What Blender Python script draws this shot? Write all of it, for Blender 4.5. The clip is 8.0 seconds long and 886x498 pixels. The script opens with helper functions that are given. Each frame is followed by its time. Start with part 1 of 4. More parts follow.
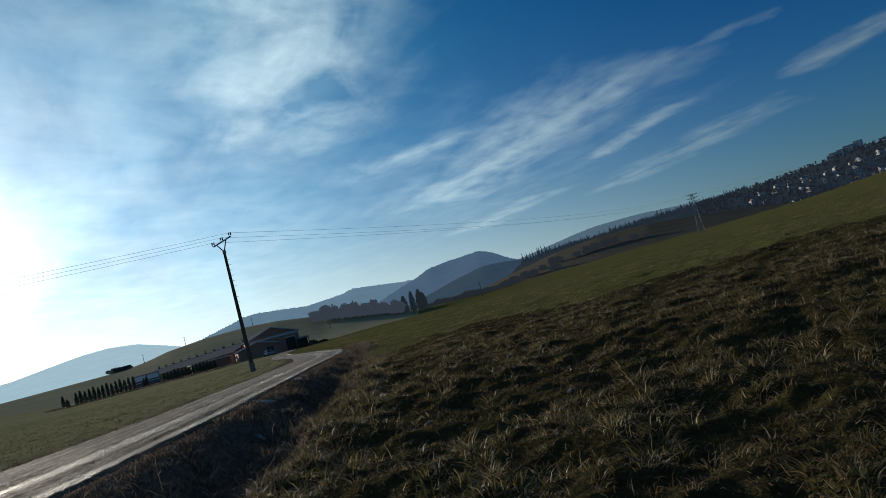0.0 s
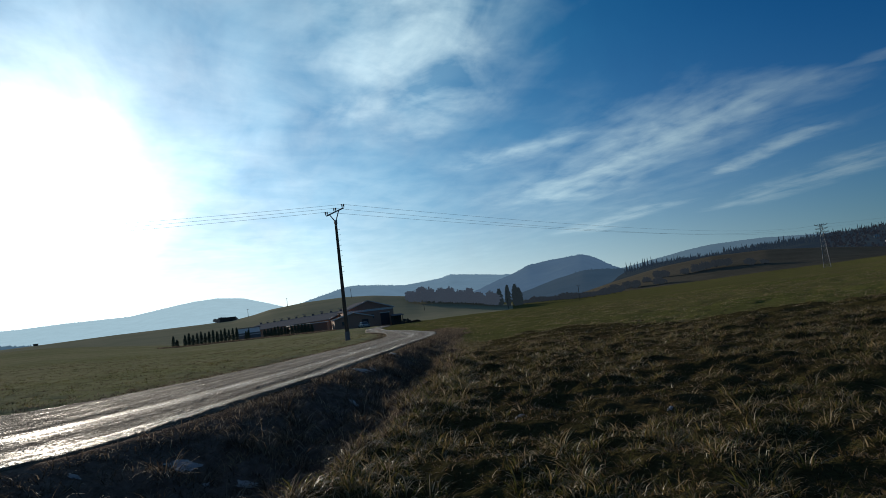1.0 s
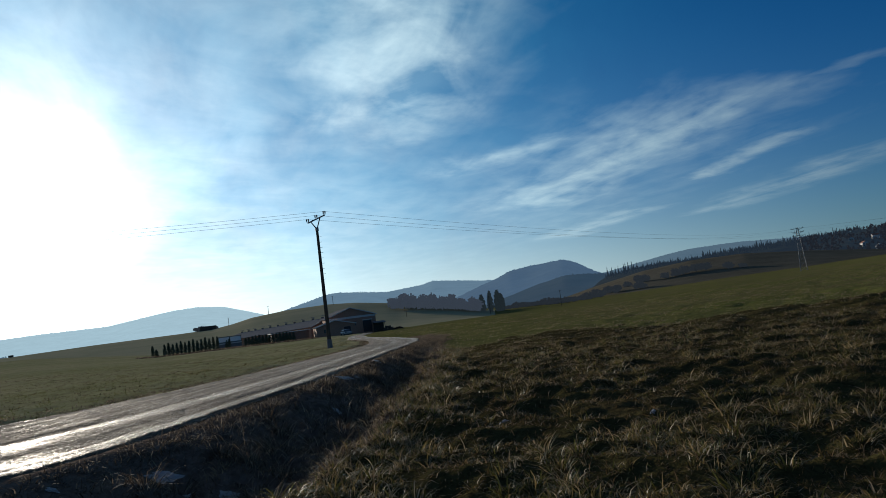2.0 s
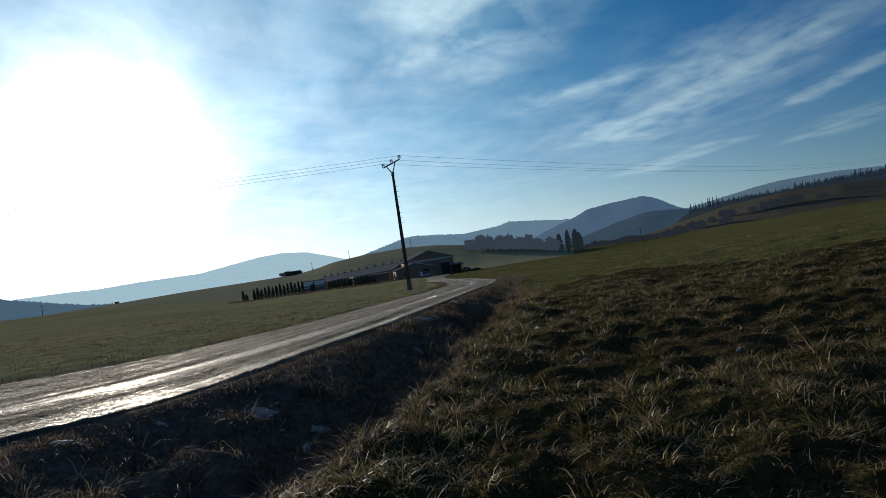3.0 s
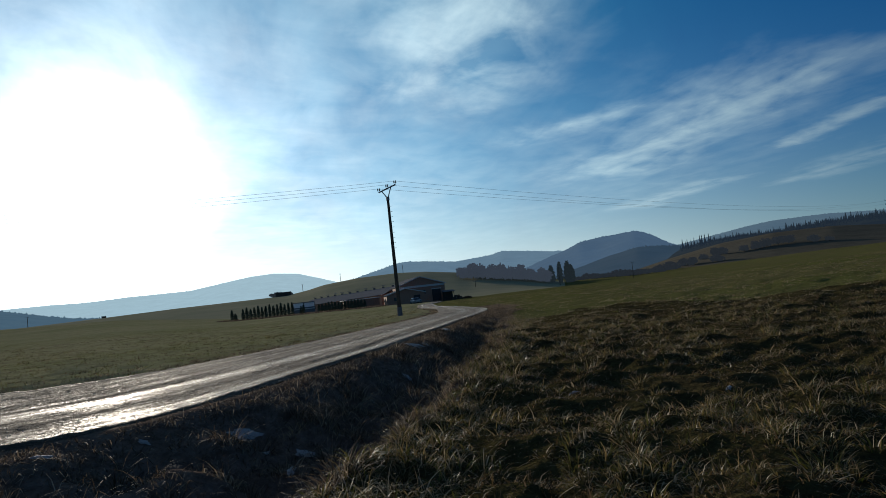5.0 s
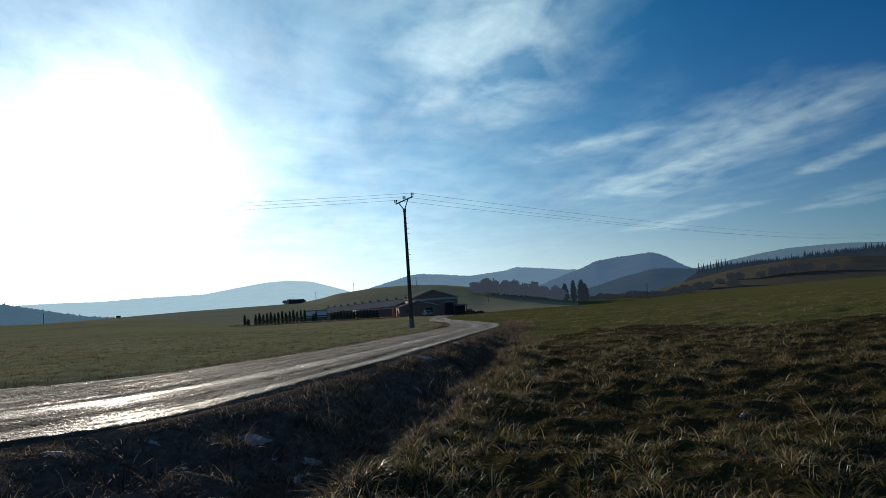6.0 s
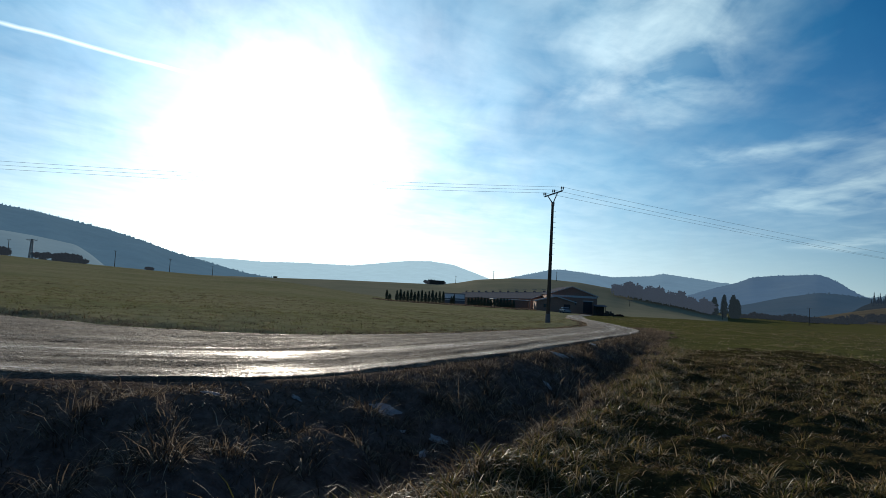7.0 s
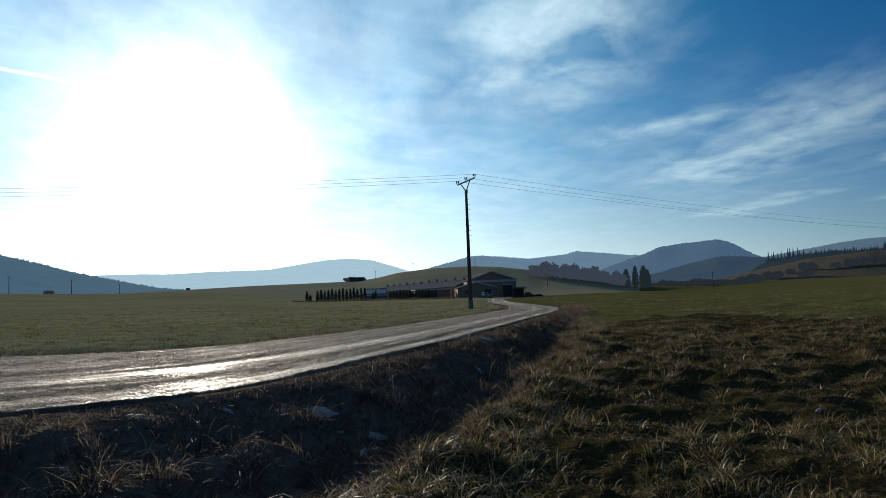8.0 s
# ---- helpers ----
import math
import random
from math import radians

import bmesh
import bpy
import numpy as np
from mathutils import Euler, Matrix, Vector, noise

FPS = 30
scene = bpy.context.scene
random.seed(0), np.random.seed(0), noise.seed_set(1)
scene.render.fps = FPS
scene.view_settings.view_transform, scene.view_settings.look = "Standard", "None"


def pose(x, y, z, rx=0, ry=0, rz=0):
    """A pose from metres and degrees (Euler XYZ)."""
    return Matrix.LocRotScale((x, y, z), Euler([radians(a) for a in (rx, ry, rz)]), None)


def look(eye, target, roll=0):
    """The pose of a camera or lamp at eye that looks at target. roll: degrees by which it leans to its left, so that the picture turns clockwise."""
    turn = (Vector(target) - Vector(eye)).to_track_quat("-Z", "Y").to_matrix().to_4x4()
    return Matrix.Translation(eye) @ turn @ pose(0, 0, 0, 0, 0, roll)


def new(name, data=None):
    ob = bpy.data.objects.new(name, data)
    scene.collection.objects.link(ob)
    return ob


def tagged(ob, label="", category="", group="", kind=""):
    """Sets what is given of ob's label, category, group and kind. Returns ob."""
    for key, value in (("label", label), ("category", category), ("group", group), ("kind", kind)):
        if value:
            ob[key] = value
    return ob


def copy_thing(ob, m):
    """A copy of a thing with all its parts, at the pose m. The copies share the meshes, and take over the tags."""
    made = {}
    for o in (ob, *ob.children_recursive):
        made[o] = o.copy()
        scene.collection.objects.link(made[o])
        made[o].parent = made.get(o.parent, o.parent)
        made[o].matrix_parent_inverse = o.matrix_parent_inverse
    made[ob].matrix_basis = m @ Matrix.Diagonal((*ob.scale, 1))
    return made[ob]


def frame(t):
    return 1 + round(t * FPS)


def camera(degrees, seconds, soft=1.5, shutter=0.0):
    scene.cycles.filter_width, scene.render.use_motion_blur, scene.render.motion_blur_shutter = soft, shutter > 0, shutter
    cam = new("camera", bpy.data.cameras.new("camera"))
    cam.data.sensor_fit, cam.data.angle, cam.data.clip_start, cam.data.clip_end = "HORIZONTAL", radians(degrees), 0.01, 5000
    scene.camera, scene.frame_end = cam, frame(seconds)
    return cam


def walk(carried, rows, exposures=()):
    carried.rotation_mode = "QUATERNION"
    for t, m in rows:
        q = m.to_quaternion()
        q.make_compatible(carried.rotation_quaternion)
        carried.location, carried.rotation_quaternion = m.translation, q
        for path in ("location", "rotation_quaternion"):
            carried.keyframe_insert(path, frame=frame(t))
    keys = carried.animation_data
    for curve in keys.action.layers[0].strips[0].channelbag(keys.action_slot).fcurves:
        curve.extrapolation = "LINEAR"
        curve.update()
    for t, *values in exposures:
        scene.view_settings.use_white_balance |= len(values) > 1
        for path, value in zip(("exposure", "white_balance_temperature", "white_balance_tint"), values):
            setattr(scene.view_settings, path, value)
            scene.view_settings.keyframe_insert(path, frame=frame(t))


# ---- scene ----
EYE_Z = 1.6
cam = camera(66.31, 8.0, soft=0.6)

# seconds, sideways sway in metres, heading to the left, pitch and lean in degrees
ROWS = [
    (0.0, 0.17, -17.32, 3.86, -14.97),
    (0.1, 0.15, -18.02, 3.97, -14.21),
    (0.2, 0.13, -18.05, 3.91, -13.76),
    (0.3, 0.10, -16.78, 3.81, -13.15),
    (0.4, 0.08, -14.86, 3.89, -12.02),
    (0.5, 0.06, -12.94, 4.13, -10.59),
    (0.6, 0.05, -11.32, 4.21, -9.32),
    (0.7, 0.04, -10.20, 4.24, -8.39),
    (0.8, 0.02, -9.45, 4.33, -7.58),
    (0.9, 0.01, -8.95, 4.52, -6.98),
    (1.0, 0.00, -8.75, 4.78, -6.72),
    (1.1, -0.00, -8.59, 5.00, -6.42),
    (1.2, -0.00, -8.64, 5.15, -6.39),
    (1.5, -0.00, -9.88, 5.47, -6.69),
    (1.8, -0.01, -10.93, 5.43, -7.18),
    (2.1, -0.01, -9.43, 4.82, -7.34),
    (2.3, -0.01, -5.85, 3.99, -6.99),
    (2.4, -0.01, -3.03, 3.43, -6.62),
    (2.5, -0.01, -0.39, 2.65, -6.49),
    (2.6, -0.01, 0.26, 1.92, -6.95),
    (2.7, -0.01, -1.08, 1.42, -7.59),
    (2.8, -0.01, -2.43, 1.17, -8.35),
    (2.9, -0.01, -3.04, 1.12, -8.67),
    (3.0, -0.01, -3.28, 1.12, -8.54),
    (3.1, -0.01, -3.51, 0.90, -8.44),
    (3.2, -0.01, -3.69, 0.69, -8.69),
    (3.3, -0.01, -3.92, 0.52, -9.05),
    (3.4, -0.01, -4.20, 0.39, -9.00),
    (3.5, -0.01, -4.44, 0.33, -9.10),
    (3.6, -0.02, -4.63, 0.31, -9.13),
    (3.7, -0.02, -4.78, 0.34, -9.10),
    (3.8, -0.02, -4.90, 0.41, -9.01),
    (3.9, -0.02, -4.98, 0.54, -8.85),
    (4.0, -0.02, -5.04, 0.72, -8.62),
    (4.1, -0.02, -5.09, 0.96, -8.32),
    (4.2, -0.02, -5.11, 1.23, -7.99),
    (4.3, -0.02, -5.09, 1.54, -7.66),
    (4.4, -0.02, -5.02, 1.85, -7.40),
    (4.5, -0.02, -4.89, 2.16, -7.23),
    (4.6, -0.02, -4.69, 2.45, -7.21),
    (4.7, -0.02, -4.53, 2.69, -7.19),
    (5.0, -0.03, -4.22, 3.29, -6.34),
    (5.3, -0.04, -4.06, 3.75, -4.97),
    (5.6, -0.04, -3.85, 4.12, -3.92),
    (5.8, -0.05, -3.61, 4.34, -3.80),
    (5.9, -0.05, -3.43, 4.45, -4.01),
    (6.0, -0.05, -3.10, 4.54, -3.95),
    (6.1, -0.05, -2.47, 4.49, -3.66),
    (6.2, -0.06, -1.95, 4.41, -3.26),
    (6.3, -0.06, -1.64, 4.31, -3.04),
    (6.4, -0.06, -1.03, 4.21, -2.89),
    (6.5, -0.07, 0.32, 4.15, -2.42),
    (6.6, -0.07, 2.81, 4.06, -1.37),
    (6.7, -0.07, 5.68, 3.95, 0.25),
    (6.8, -0.07, 7.93, 3.86, 1.76),
    (6.9, -0.08, 8.98, 3.80, 2.89),
    (7.0, -0.08, 8.96, 3.80, 3.09),
    (7.1, -0.09, 8.52, 3.68, 2.77),
    (7.2, -0.09, 7.57, 3.62, 2.42),
    (7.3, -0.10, 6.33, 3.68, 2.10),
    (7.4, -0.11, 4.97, 3.84, 1.70),
    (7.5, -0.11, 3.61, 4.03, 1.18),
    (7.6, -0.12, 2.85, 4.03, 0.79),
    (7.7, -0.13, 2.22, 3.95, 0.49),
    (7.8, -0.14, 1.79, 3.84, -0.31),
    (7.9, -0.14, 1.87, 3.58, -1.17),
    (8.0, -0.15, 1.99, 3.24, -2.22),
]

def aim(sway, yaw, pitch, lean):
    a, p = radians(yaw), radians(pitch)
    eye = Vector((sway, 0.0, EYE_Z))
    return look(eye, eye + Vector((-math.sin(a) * math.cos(p), math.cos(a) * math.cos(p), math.sin(p))), lean)


EXPOSURES = [(0.0, -0.02), (1.0, 0.02), (2.5, 0.05), (3.5, -0.08), (4.5, -0.06), (6.0, 0.06), (7.0, 0.14), (8.0, 0.12)]
walk(cam, [(t, aim(*row)) for t, *row in ROWS], EXPOSURES)

# ---------------------------------------------------------------- light
SUN_AZ, SUN_EL = -22.8, 11.0


def heading(az, el=0.0):
    a, e = radians(az), radians(el)
    return Vector((math.sin(a) * math.cos(e), math.cos(a) * math.cos(e), math.sin(e)))


def polar(az, r, z=0.0):
    return Vector((r * math.sin(radians(az)), r * math.cos(radians(az)), z))


SUN_DIR = heading(SUN_AZ, SUN_EL)
sun = new("sun", bpy.data.lights.new("sun", "SUN"))
sun.data.energy, sun.data.angle, sun.data.color = 3.7, radians(0.6), (1.0, 0.89, 0.74)
sun.matrix_world = look(SUN_DIR * 100, (0, 0, 0))

world = bpy.data.worlds.new("winter_sky")
scene.world = world
world.use_nodes = True


class Nodes:
    """Short way to write node trees."""

    def __init__(self, tree):
        self.t = tree
        tree.nodes.clear()

    def add(self, kind, ins=None, **attrs):
        n = self.t.nodes.new("ShaderNode" + kind)
        for k, v in attrs.items():
            if k == "operation":
                n.operation = v
            elif k == "blend_type":
                n.blend_type = v
            elif k == "data_type":
                n.data_type = v
        for k, v in (ins or {}).items():
            s = n.inputs[k]
            if isinstance(v, bpy.types.NodeSocket):
                self.t.links.new(v, s)
            else:
                s.default_value = v
        return n

    def math(self, op, a, b=0.0, c=0.0):
        return self.add("Math", {0: a, 1: b, 2: c}, operation=op).outputs[0]

    def mix(self, f, a, b, blend="MIX"):
        n = self.t.nodes.new("ShaderNodeMix")
        n.data_type, n.blend_type = "RGBA", blend
        for k, v in ((0, f), (6, a), (7, b)):
            if isinstance(v, bpy.types.NodeSocket):
                self.t.links.new(v, n.inputs[k])
            else:
                n.inputs[k].default_value = (*v, 1.0)[:4] if k else v
        return n.outputs[2]

    def ramp(self, f, stops):
        n = self.t.nodes.new("ShaderNodeValToRGB")
        self.t.links.new(f, n.inputs[0])
        e = n.color_ramp.elements
        while len(e) < len(stops):
            e.new(0.5)
        for el, (p, c) in zip(e, stops):
            el.position = p
            el.color = (*c, 1.0) if isinstance(c, tuple) else (c, c, c, 1.0)
        return n.outputs[0]

    def noise(self, vec, scale, detail=4.0, rough=0.55, dist=0.0):
        return self.add("TexNoise", {"Vector": vec, "Scale": scale, "Detail": detail, "Roughness": rough, "Distortion": dist}).outputs[0]


def build_sky():
    n = Nodes(world.node_tree)
    way = n.add("TexCoord").outputs["Generated"]
    sky = n.t.nodes.new("ShaderNodeTexSky")
    sky.sky_type, sky.sun_disc = "NISHITA", False
    sky.sun_elevation, sky.sun_rotation = radians(SUN_EL), radians(SUN_AZ)
    sky.altitude, sky.air_density, sky.dust_density, sky.ozone_density = 400, 1.0, 0.3, 3.0
    base = n.mix(1.0, sky.outputs[0], SKY_TINT, "MULTIPLY")
    base = n.add("VectorMath", {0: base, "Scale": SKY_GAIN}, operation="SCALE").outputs[0]
    dot = n.add("VectorMath", {0: way, 1: SUN_DIR}, operation="DOT_PRODUCT").outputs["Value"]
    dot = n.math("MAXIMUM", dot, 0.0)
    lit = n.math("ADD", 0.17, n.math("MULTIPLY", n.math("POWER", dot, 2.2), 0.75))
    warm = n.mix(n.math("POWER", dot, 6.0), (0.58, 0.87, 1.02), (1.06, 0.98, 0.94))
    white = n.add("VectorMath", {0: warm, "Scale": lit}, operation="SCALE").outputs[0]
    s = n.add("SeparateXYZ", {0: way})
    up = n.math("MAXIMUM", s.outputs[2], 0.0)
    # pale air near the horizon
    haze = n.math("MULTIPLY", n.math("POWER", 2.718, n.math("MULTIPLY", up, -11.0)), HAZE)
    out = n.mix(haze, base, white)
    low_glow = n.math("MULTIPLY", n.math("POWER", 2.718, n.math("MULTIPLY", up, -11.0)), n.math("MULTIPLY", n.math("POWER", dot, 3.5), 0.95))
    out = n.mix(low_glow, out, (1.0, 0.97, 0.93))
    # thin cirrus on a high flat layer, drawn out towards the horizon
    high = n.math("ADD", up, 0.03)
    u, v = n.math("DIVIDE", s.outputs[0], high), n.math("DIVIDE", s.outputs[1], high)
    flat = n.add("CombineXYZ", {0: u, 1: v, 2: 0.0}).outputs[0]
    def drawn(turn, across, along):
        q = n.add("Mapping", {"Vector": flat, "Rotation": (0, 0, radians(turn))}).outputs[0]
        return n.add("VectorMath", {0: q, 1: (across, along, 0.0)}, operation="MULTIPLY").outputs[0]

    fine = n.noise(drawn(CIRRUS_TURN, 2.3, 0.95), 1.4, 8.0, 0.55, 0.5)
    curl = n.noise(drawn(CIRRUS_TURN + 40, 2.6, 1.6), 1.4, 8.0, 0.55, 0.4)
    soft = n.noise(flat, 0.55, 4.0, 0.55)
    fibre = n.math("ADD", n.math("MULTIPLY", fine, 0.55), n.math("MULTIPLY", curl, 0.45))
    shift = n.add("TexNoise", {"Vector": flat, "Scale": 1.6, "Detail": 5.0, "Roughness": 0.55}).outputs[1]
    shift = n.add("VectorMath", {0: shift, 1: (-0.5, -0.5, -0.5)}, operation="ADD").outputs[0]
    bent = n.add("VectorMath", {0: flat, 1: n.add("VectorMath", {0: shift, 1: (0.62, 1.1, 0.0)}, operation="MULTIPLY").outputs[0]}, operation="ADD").outputs[0]
    mask = None
    for au, av, bu, bv, half, gain in CLOUDS_AND_FILL:
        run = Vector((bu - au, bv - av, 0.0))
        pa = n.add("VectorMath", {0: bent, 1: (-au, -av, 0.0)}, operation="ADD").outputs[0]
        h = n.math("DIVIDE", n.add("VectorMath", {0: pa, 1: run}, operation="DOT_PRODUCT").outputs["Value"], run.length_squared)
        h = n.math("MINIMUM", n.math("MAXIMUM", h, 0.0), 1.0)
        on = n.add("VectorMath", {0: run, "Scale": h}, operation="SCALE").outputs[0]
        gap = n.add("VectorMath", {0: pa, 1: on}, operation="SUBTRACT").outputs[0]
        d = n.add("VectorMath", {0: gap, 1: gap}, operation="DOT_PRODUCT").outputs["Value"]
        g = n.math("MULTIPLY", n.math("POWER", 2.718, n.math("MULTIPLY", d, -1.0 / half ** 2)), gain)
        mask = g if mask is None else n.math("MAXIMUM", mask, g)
    veil = n.math("MULTIPLY", n.add("MapRange", {0: dot, 1: 0.62, 2: 0.97, 3: 0.0, 4: 1.0}).outputs[0], VEIL)
    mask = n.math("ADD", mask, n.math("MULTIPLY", n.math("ADD", veil, 0.03), n.math("MULTIPLY", soft, 1.6)))
    c = n.math("MULTIPLY", mask, n.add("MapRange", {0: fibre, 1: 0.36, 2: 0.62, 3: 0.25, 4: 1.25}).outputs[0])
    c = n.add("MapRange", {0: c, 1: 0.10, 2: 1.2, 3: 0.0, 4: 1.0}).outputs[0]
    c = n.math("MULTIPLY", c, CLOUD)
    pale = n.add("VectorMath", {0: white, 1: (0.11, 0.13, 0.14)}, operation="ADD").outputs[0]
    out = n.mix(c, out, pale)
    # an old vapour trail
    a, b = heading(-44, 17.1), heading(-20, 14.7)
    cut = a.cross(b).normalized()
    mid = (a + b).normalized()
    off = n.math("ABSOLUTE", n.math("ADD", n.add("VectorMath", {0: way, 1: cut}, operation="DOT_PRODUCT").outputs["Value"], n.math("MULTIPLY", n.math("SUBTRACT", curl, 0.5), 0.006)))
    line = n.add("MapRange", {0: off, 1: 0.0, 2: 0.0032, 3: 1.0, 4: 0.0}).outputs[0]
    span = n.add("MapRange", {0: n.add("VectorMath", {0: way, 1: mid}, operation="DOT_PRODUCT").outputs["Value"], 1: 0.974, 2: 0.984, 3: 0.0, 4: 0.8}).outputs[0]
    out = n.mix(n.math("MULTIPLY", line, span), out, (0.9, 0.96, 1.0))
    # bright aureole round the low sun
    thin = n.add("MapRange", {0: n.noise(way, 5.0, 5.0, 0.6, 0.4), 1: 0.3, 2: 0.7, 3: 0.72, 4: 1.28}).outputs[0]
    for power, gain, tint in GLOW:
        g = n.math("MULTIPLY", n.math("MULTIPLY", n.math("POWER", dot, power), gain), thin)
        out = n.add("VectorMath", {0: out, 1: n.add("VectorMath", {0: tint, "Scale": g}, operation="SCALE").outputs[0]}, operation="ADD").outputs[0]
    bg = n.add("Background", {0: out, 1: 1.0})
    n.t.links.new(bg.outputs[0], n.add("OutputWorld").inputs[0])


SKY_TINT = (0.0, 0.74, 1.42)
SKY_GAIN = 0.043
HAZE = 0.84
GLOW = ((150.0, 2.4, (1.0, 0.97, 0.90)), (24.0, 0.37, (1.0, 0.96, 0.92)), (11.0, 0.15, (1.0, 0.2, 0.05)), (6.0, 0.34, (0.07, 0.88, 1.05)))
CLOUD, VEIL = 0.74, 0.42
CIRRUS_TURN = -6.0
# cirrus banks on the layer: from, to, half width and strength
# the last two, overhead and behind, are unseen banks added as pale fill light
CLOUDS_AND_FILL = ((1.95, 5.4, 2.08, 3.35, 0.50, 0.95), (2.35, 2.9, 2.6, 2.5, 0.10, 0.3), (3.15, 4.9, 3.03, 3.9, 0.17, 0.8), (3.05, 8.0, 3.3, 6.6, 0.32, 0.9), (4.5, 6.9, 4.35, 4.6, 0.42, 0.65), (2.8, 6.8, 2.7, 3.9, 0.9, 0.22), (0.92, 4.05, 1.3, 3.8, 0.20, 0.75), (3.82, 3.4, 3.75, 2.7, 0.20, 0.75), (0.34, 1.9, 0.42, 2.95, 0.30, 0.80), (0.10, 2.2, 0.25, 2.6, 0.14, 0.45), (0.45, 2.3, 0.5, 2.7, 0.2, 0.8), (0.62, 2.5, 0.72, 2.9, 0.08, 0.35), (-0.5, -0.2, 0.3, -0.6, 0.95, 0.6), (-7.0, -4.5, 7.0, -4.5, 2.8, 0.6))
build_sky()


# ---------------------------------------------------------------- materials
def material(name, colour, rough=0.85, bump=0.0, bump_scale=20.0, spec=0.3, metal=0.0, glow=None, thin=0.0, grit=0.0):
    """colour: a function of Nodes and a position socket that gives a colour socket, or a plain colour."""
    m = bpy.data.materials.new(name)
    m.use_nodes = True
    n = Nodes(m.node_tree)
    at = n.add("NewGeometry").outputs["Position"]
    col = colour(n, at) if callable(colour) else n.mix(n.noise(at, bump_scale * 0.3), tuple(c * 0.75 for c in colour), tuple(min(1, c * 1.25) for c in colour))
    b = n.add("BsdfPrincipled", {"Base Color": col, "Metallic": metal, "Specular IOR Level": spec})
    if callable(rough):
        n.t.links.new(rough(n, at), b.inputs["Roughness"])
    else:
        b.inputs["Roughness"].default_value = rough
    if bump:
        h = n.noise(at, bump_scale, 6.0, 0.6)
        if grit:
            h = n.math("ADD", h, n.math("MULTIPLY", n.noise(at, grit, 3.0, 0.7), 0.5))
        bp = n.add("Bump", {"Strength": 0.8, "Distance": bump, "Height": h})
        n.t.links.new(bp.outputs[0], b.inputs["Normal"])
    surf = b.outputs[0]
    if thin:
        tr = n.add("BsdfTranslucent", {"Color": col})
        surf = n.add("MixShader", {0: thin, 1: surf, 2: tr.outputs[0]}).outputs[0]
    # glow: haze tint that the surface emits, uneven at random
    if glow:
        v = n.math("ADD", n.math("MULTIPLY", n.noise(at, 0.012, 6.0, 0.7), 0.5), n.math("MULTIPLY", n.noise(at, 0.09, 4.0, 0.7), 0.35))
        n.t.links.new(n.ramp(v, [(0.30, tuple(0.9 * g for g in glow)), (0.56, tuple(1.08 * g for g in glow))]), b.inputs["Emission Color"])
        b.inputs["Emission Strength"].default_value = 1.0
    n.t.links.new(surf, n.add("OutputMaterial").inputs[0])
    return m


def ground_colour(n, at):
    patch = n.noise(at, 0.35, 5.0, 0.6)
    far = n.noise(at, 0.03, 4.0, 0.6)
    fine = n.noise(at, 9.0, 6.0, 0.75)
    a = n.ramp(patch, [(0.30, (0.046, 0.033, 0.018)), (0.50, (0.048, 0.042, 0.016)), (0.68, (0.080, 0.054, 0.029))])
    b = n.ramp(far, [(0.35, (0.072, 0.066, 0.024)), (0.62, (0.100, 0.074, 0.038))])
    c = n.mix(0.6, a, b)
    return n.mix(n.ramp(fine, [(0.42, 0.0), (0.70, 0.85)]), c, (0.018, 0.015, 0.008))


def blade_colour(stops):
    def f(n, at):
        g = n.add("NewGeometry").outputs["Random Per Island"]
        wide = n.math("ADD", n.math("MULTIPLY", g, 0.7), n.math("MULTIPLY", n.noise(at, 1.3, 4.0, 0.6), 0.75))
        return n.ramp(n.add("MapRange", {0: wide, 1: 0.30, 2: 1.15, 3: 0.0, 4: 1.0}).outputs[0], stops)
    return f


M_GROUND = material("winter_turf", ground_colour, 1.0, 0.10, 9.0, spec=0.0)
M_SOIL = material("ditch_soil", lambda n, at: n.ramp(n.noise(at, 6.0, 6.0, 0.7), [(0.35, (0.085, 0.062, 0.050)), (0.65, (0.19, 0.145, 0.115))]), 1.0, 0.08, 12.0, spec=0.0)
M_SOWN = material("sown_field", lambda n, at: n.mix(n.ramp(n.noise(at, 1.6, 8.0, 0.78), [(0.44, 0.0), (0.66, 0.85)]), n.ramp(n.noise(at, 0.06, 5.0, 0.6), [(0.35, (0.24, 0.24, 0.115)), (0.65, (0.34, 0.30, 0.175))]), (0.14, 0.125, 0.07)), 1.0, 0.06, 8.0, spec=0.0)
M_TURF = material("turf_blades", blade_colour([(0.0, (0.016, 0.014, 0.006)), (0.40, (0.050, 0.041, 0.014)), (0.60, (0.110, 0.070, 0.032)), (0.82, (0.20, 0.132, 0.070)), (1.0, (0.40, 0.30, 0.19))]), 0.7, spec=0.2, thin=0.35)
M_GREEN = material("green_sward", lambda n, at: n.mix(n.ramp(n.noise(at, 4.0, 6.0, 0.75), [(0.44, 0.0), (0.72, 0.75)]), n.ramp(n.noise(at, 0.05, 5.0, 0.65), [(0.35, (0.125, 0.130, 0.040)), (0.65, (0.155, 0.135, 0.060))]), (0.030, 0.026, 0.012)), 1.0, 0.12, 5.0, spec=0.0)
M_FARTUFT = material("far_tuft_blades", blade_colour([(0.0, (0.072, 0.078, 0.020)), (0.36, (0.145, 0.150, 0.036)), (0.54, (0.19, 0.155, 0.055)), (0.76, (0.27, 0.20, 0.105)), (1.0, (0.43, 0.34, 0.23))]), 0.6, spec=0.25, thin=0.4)
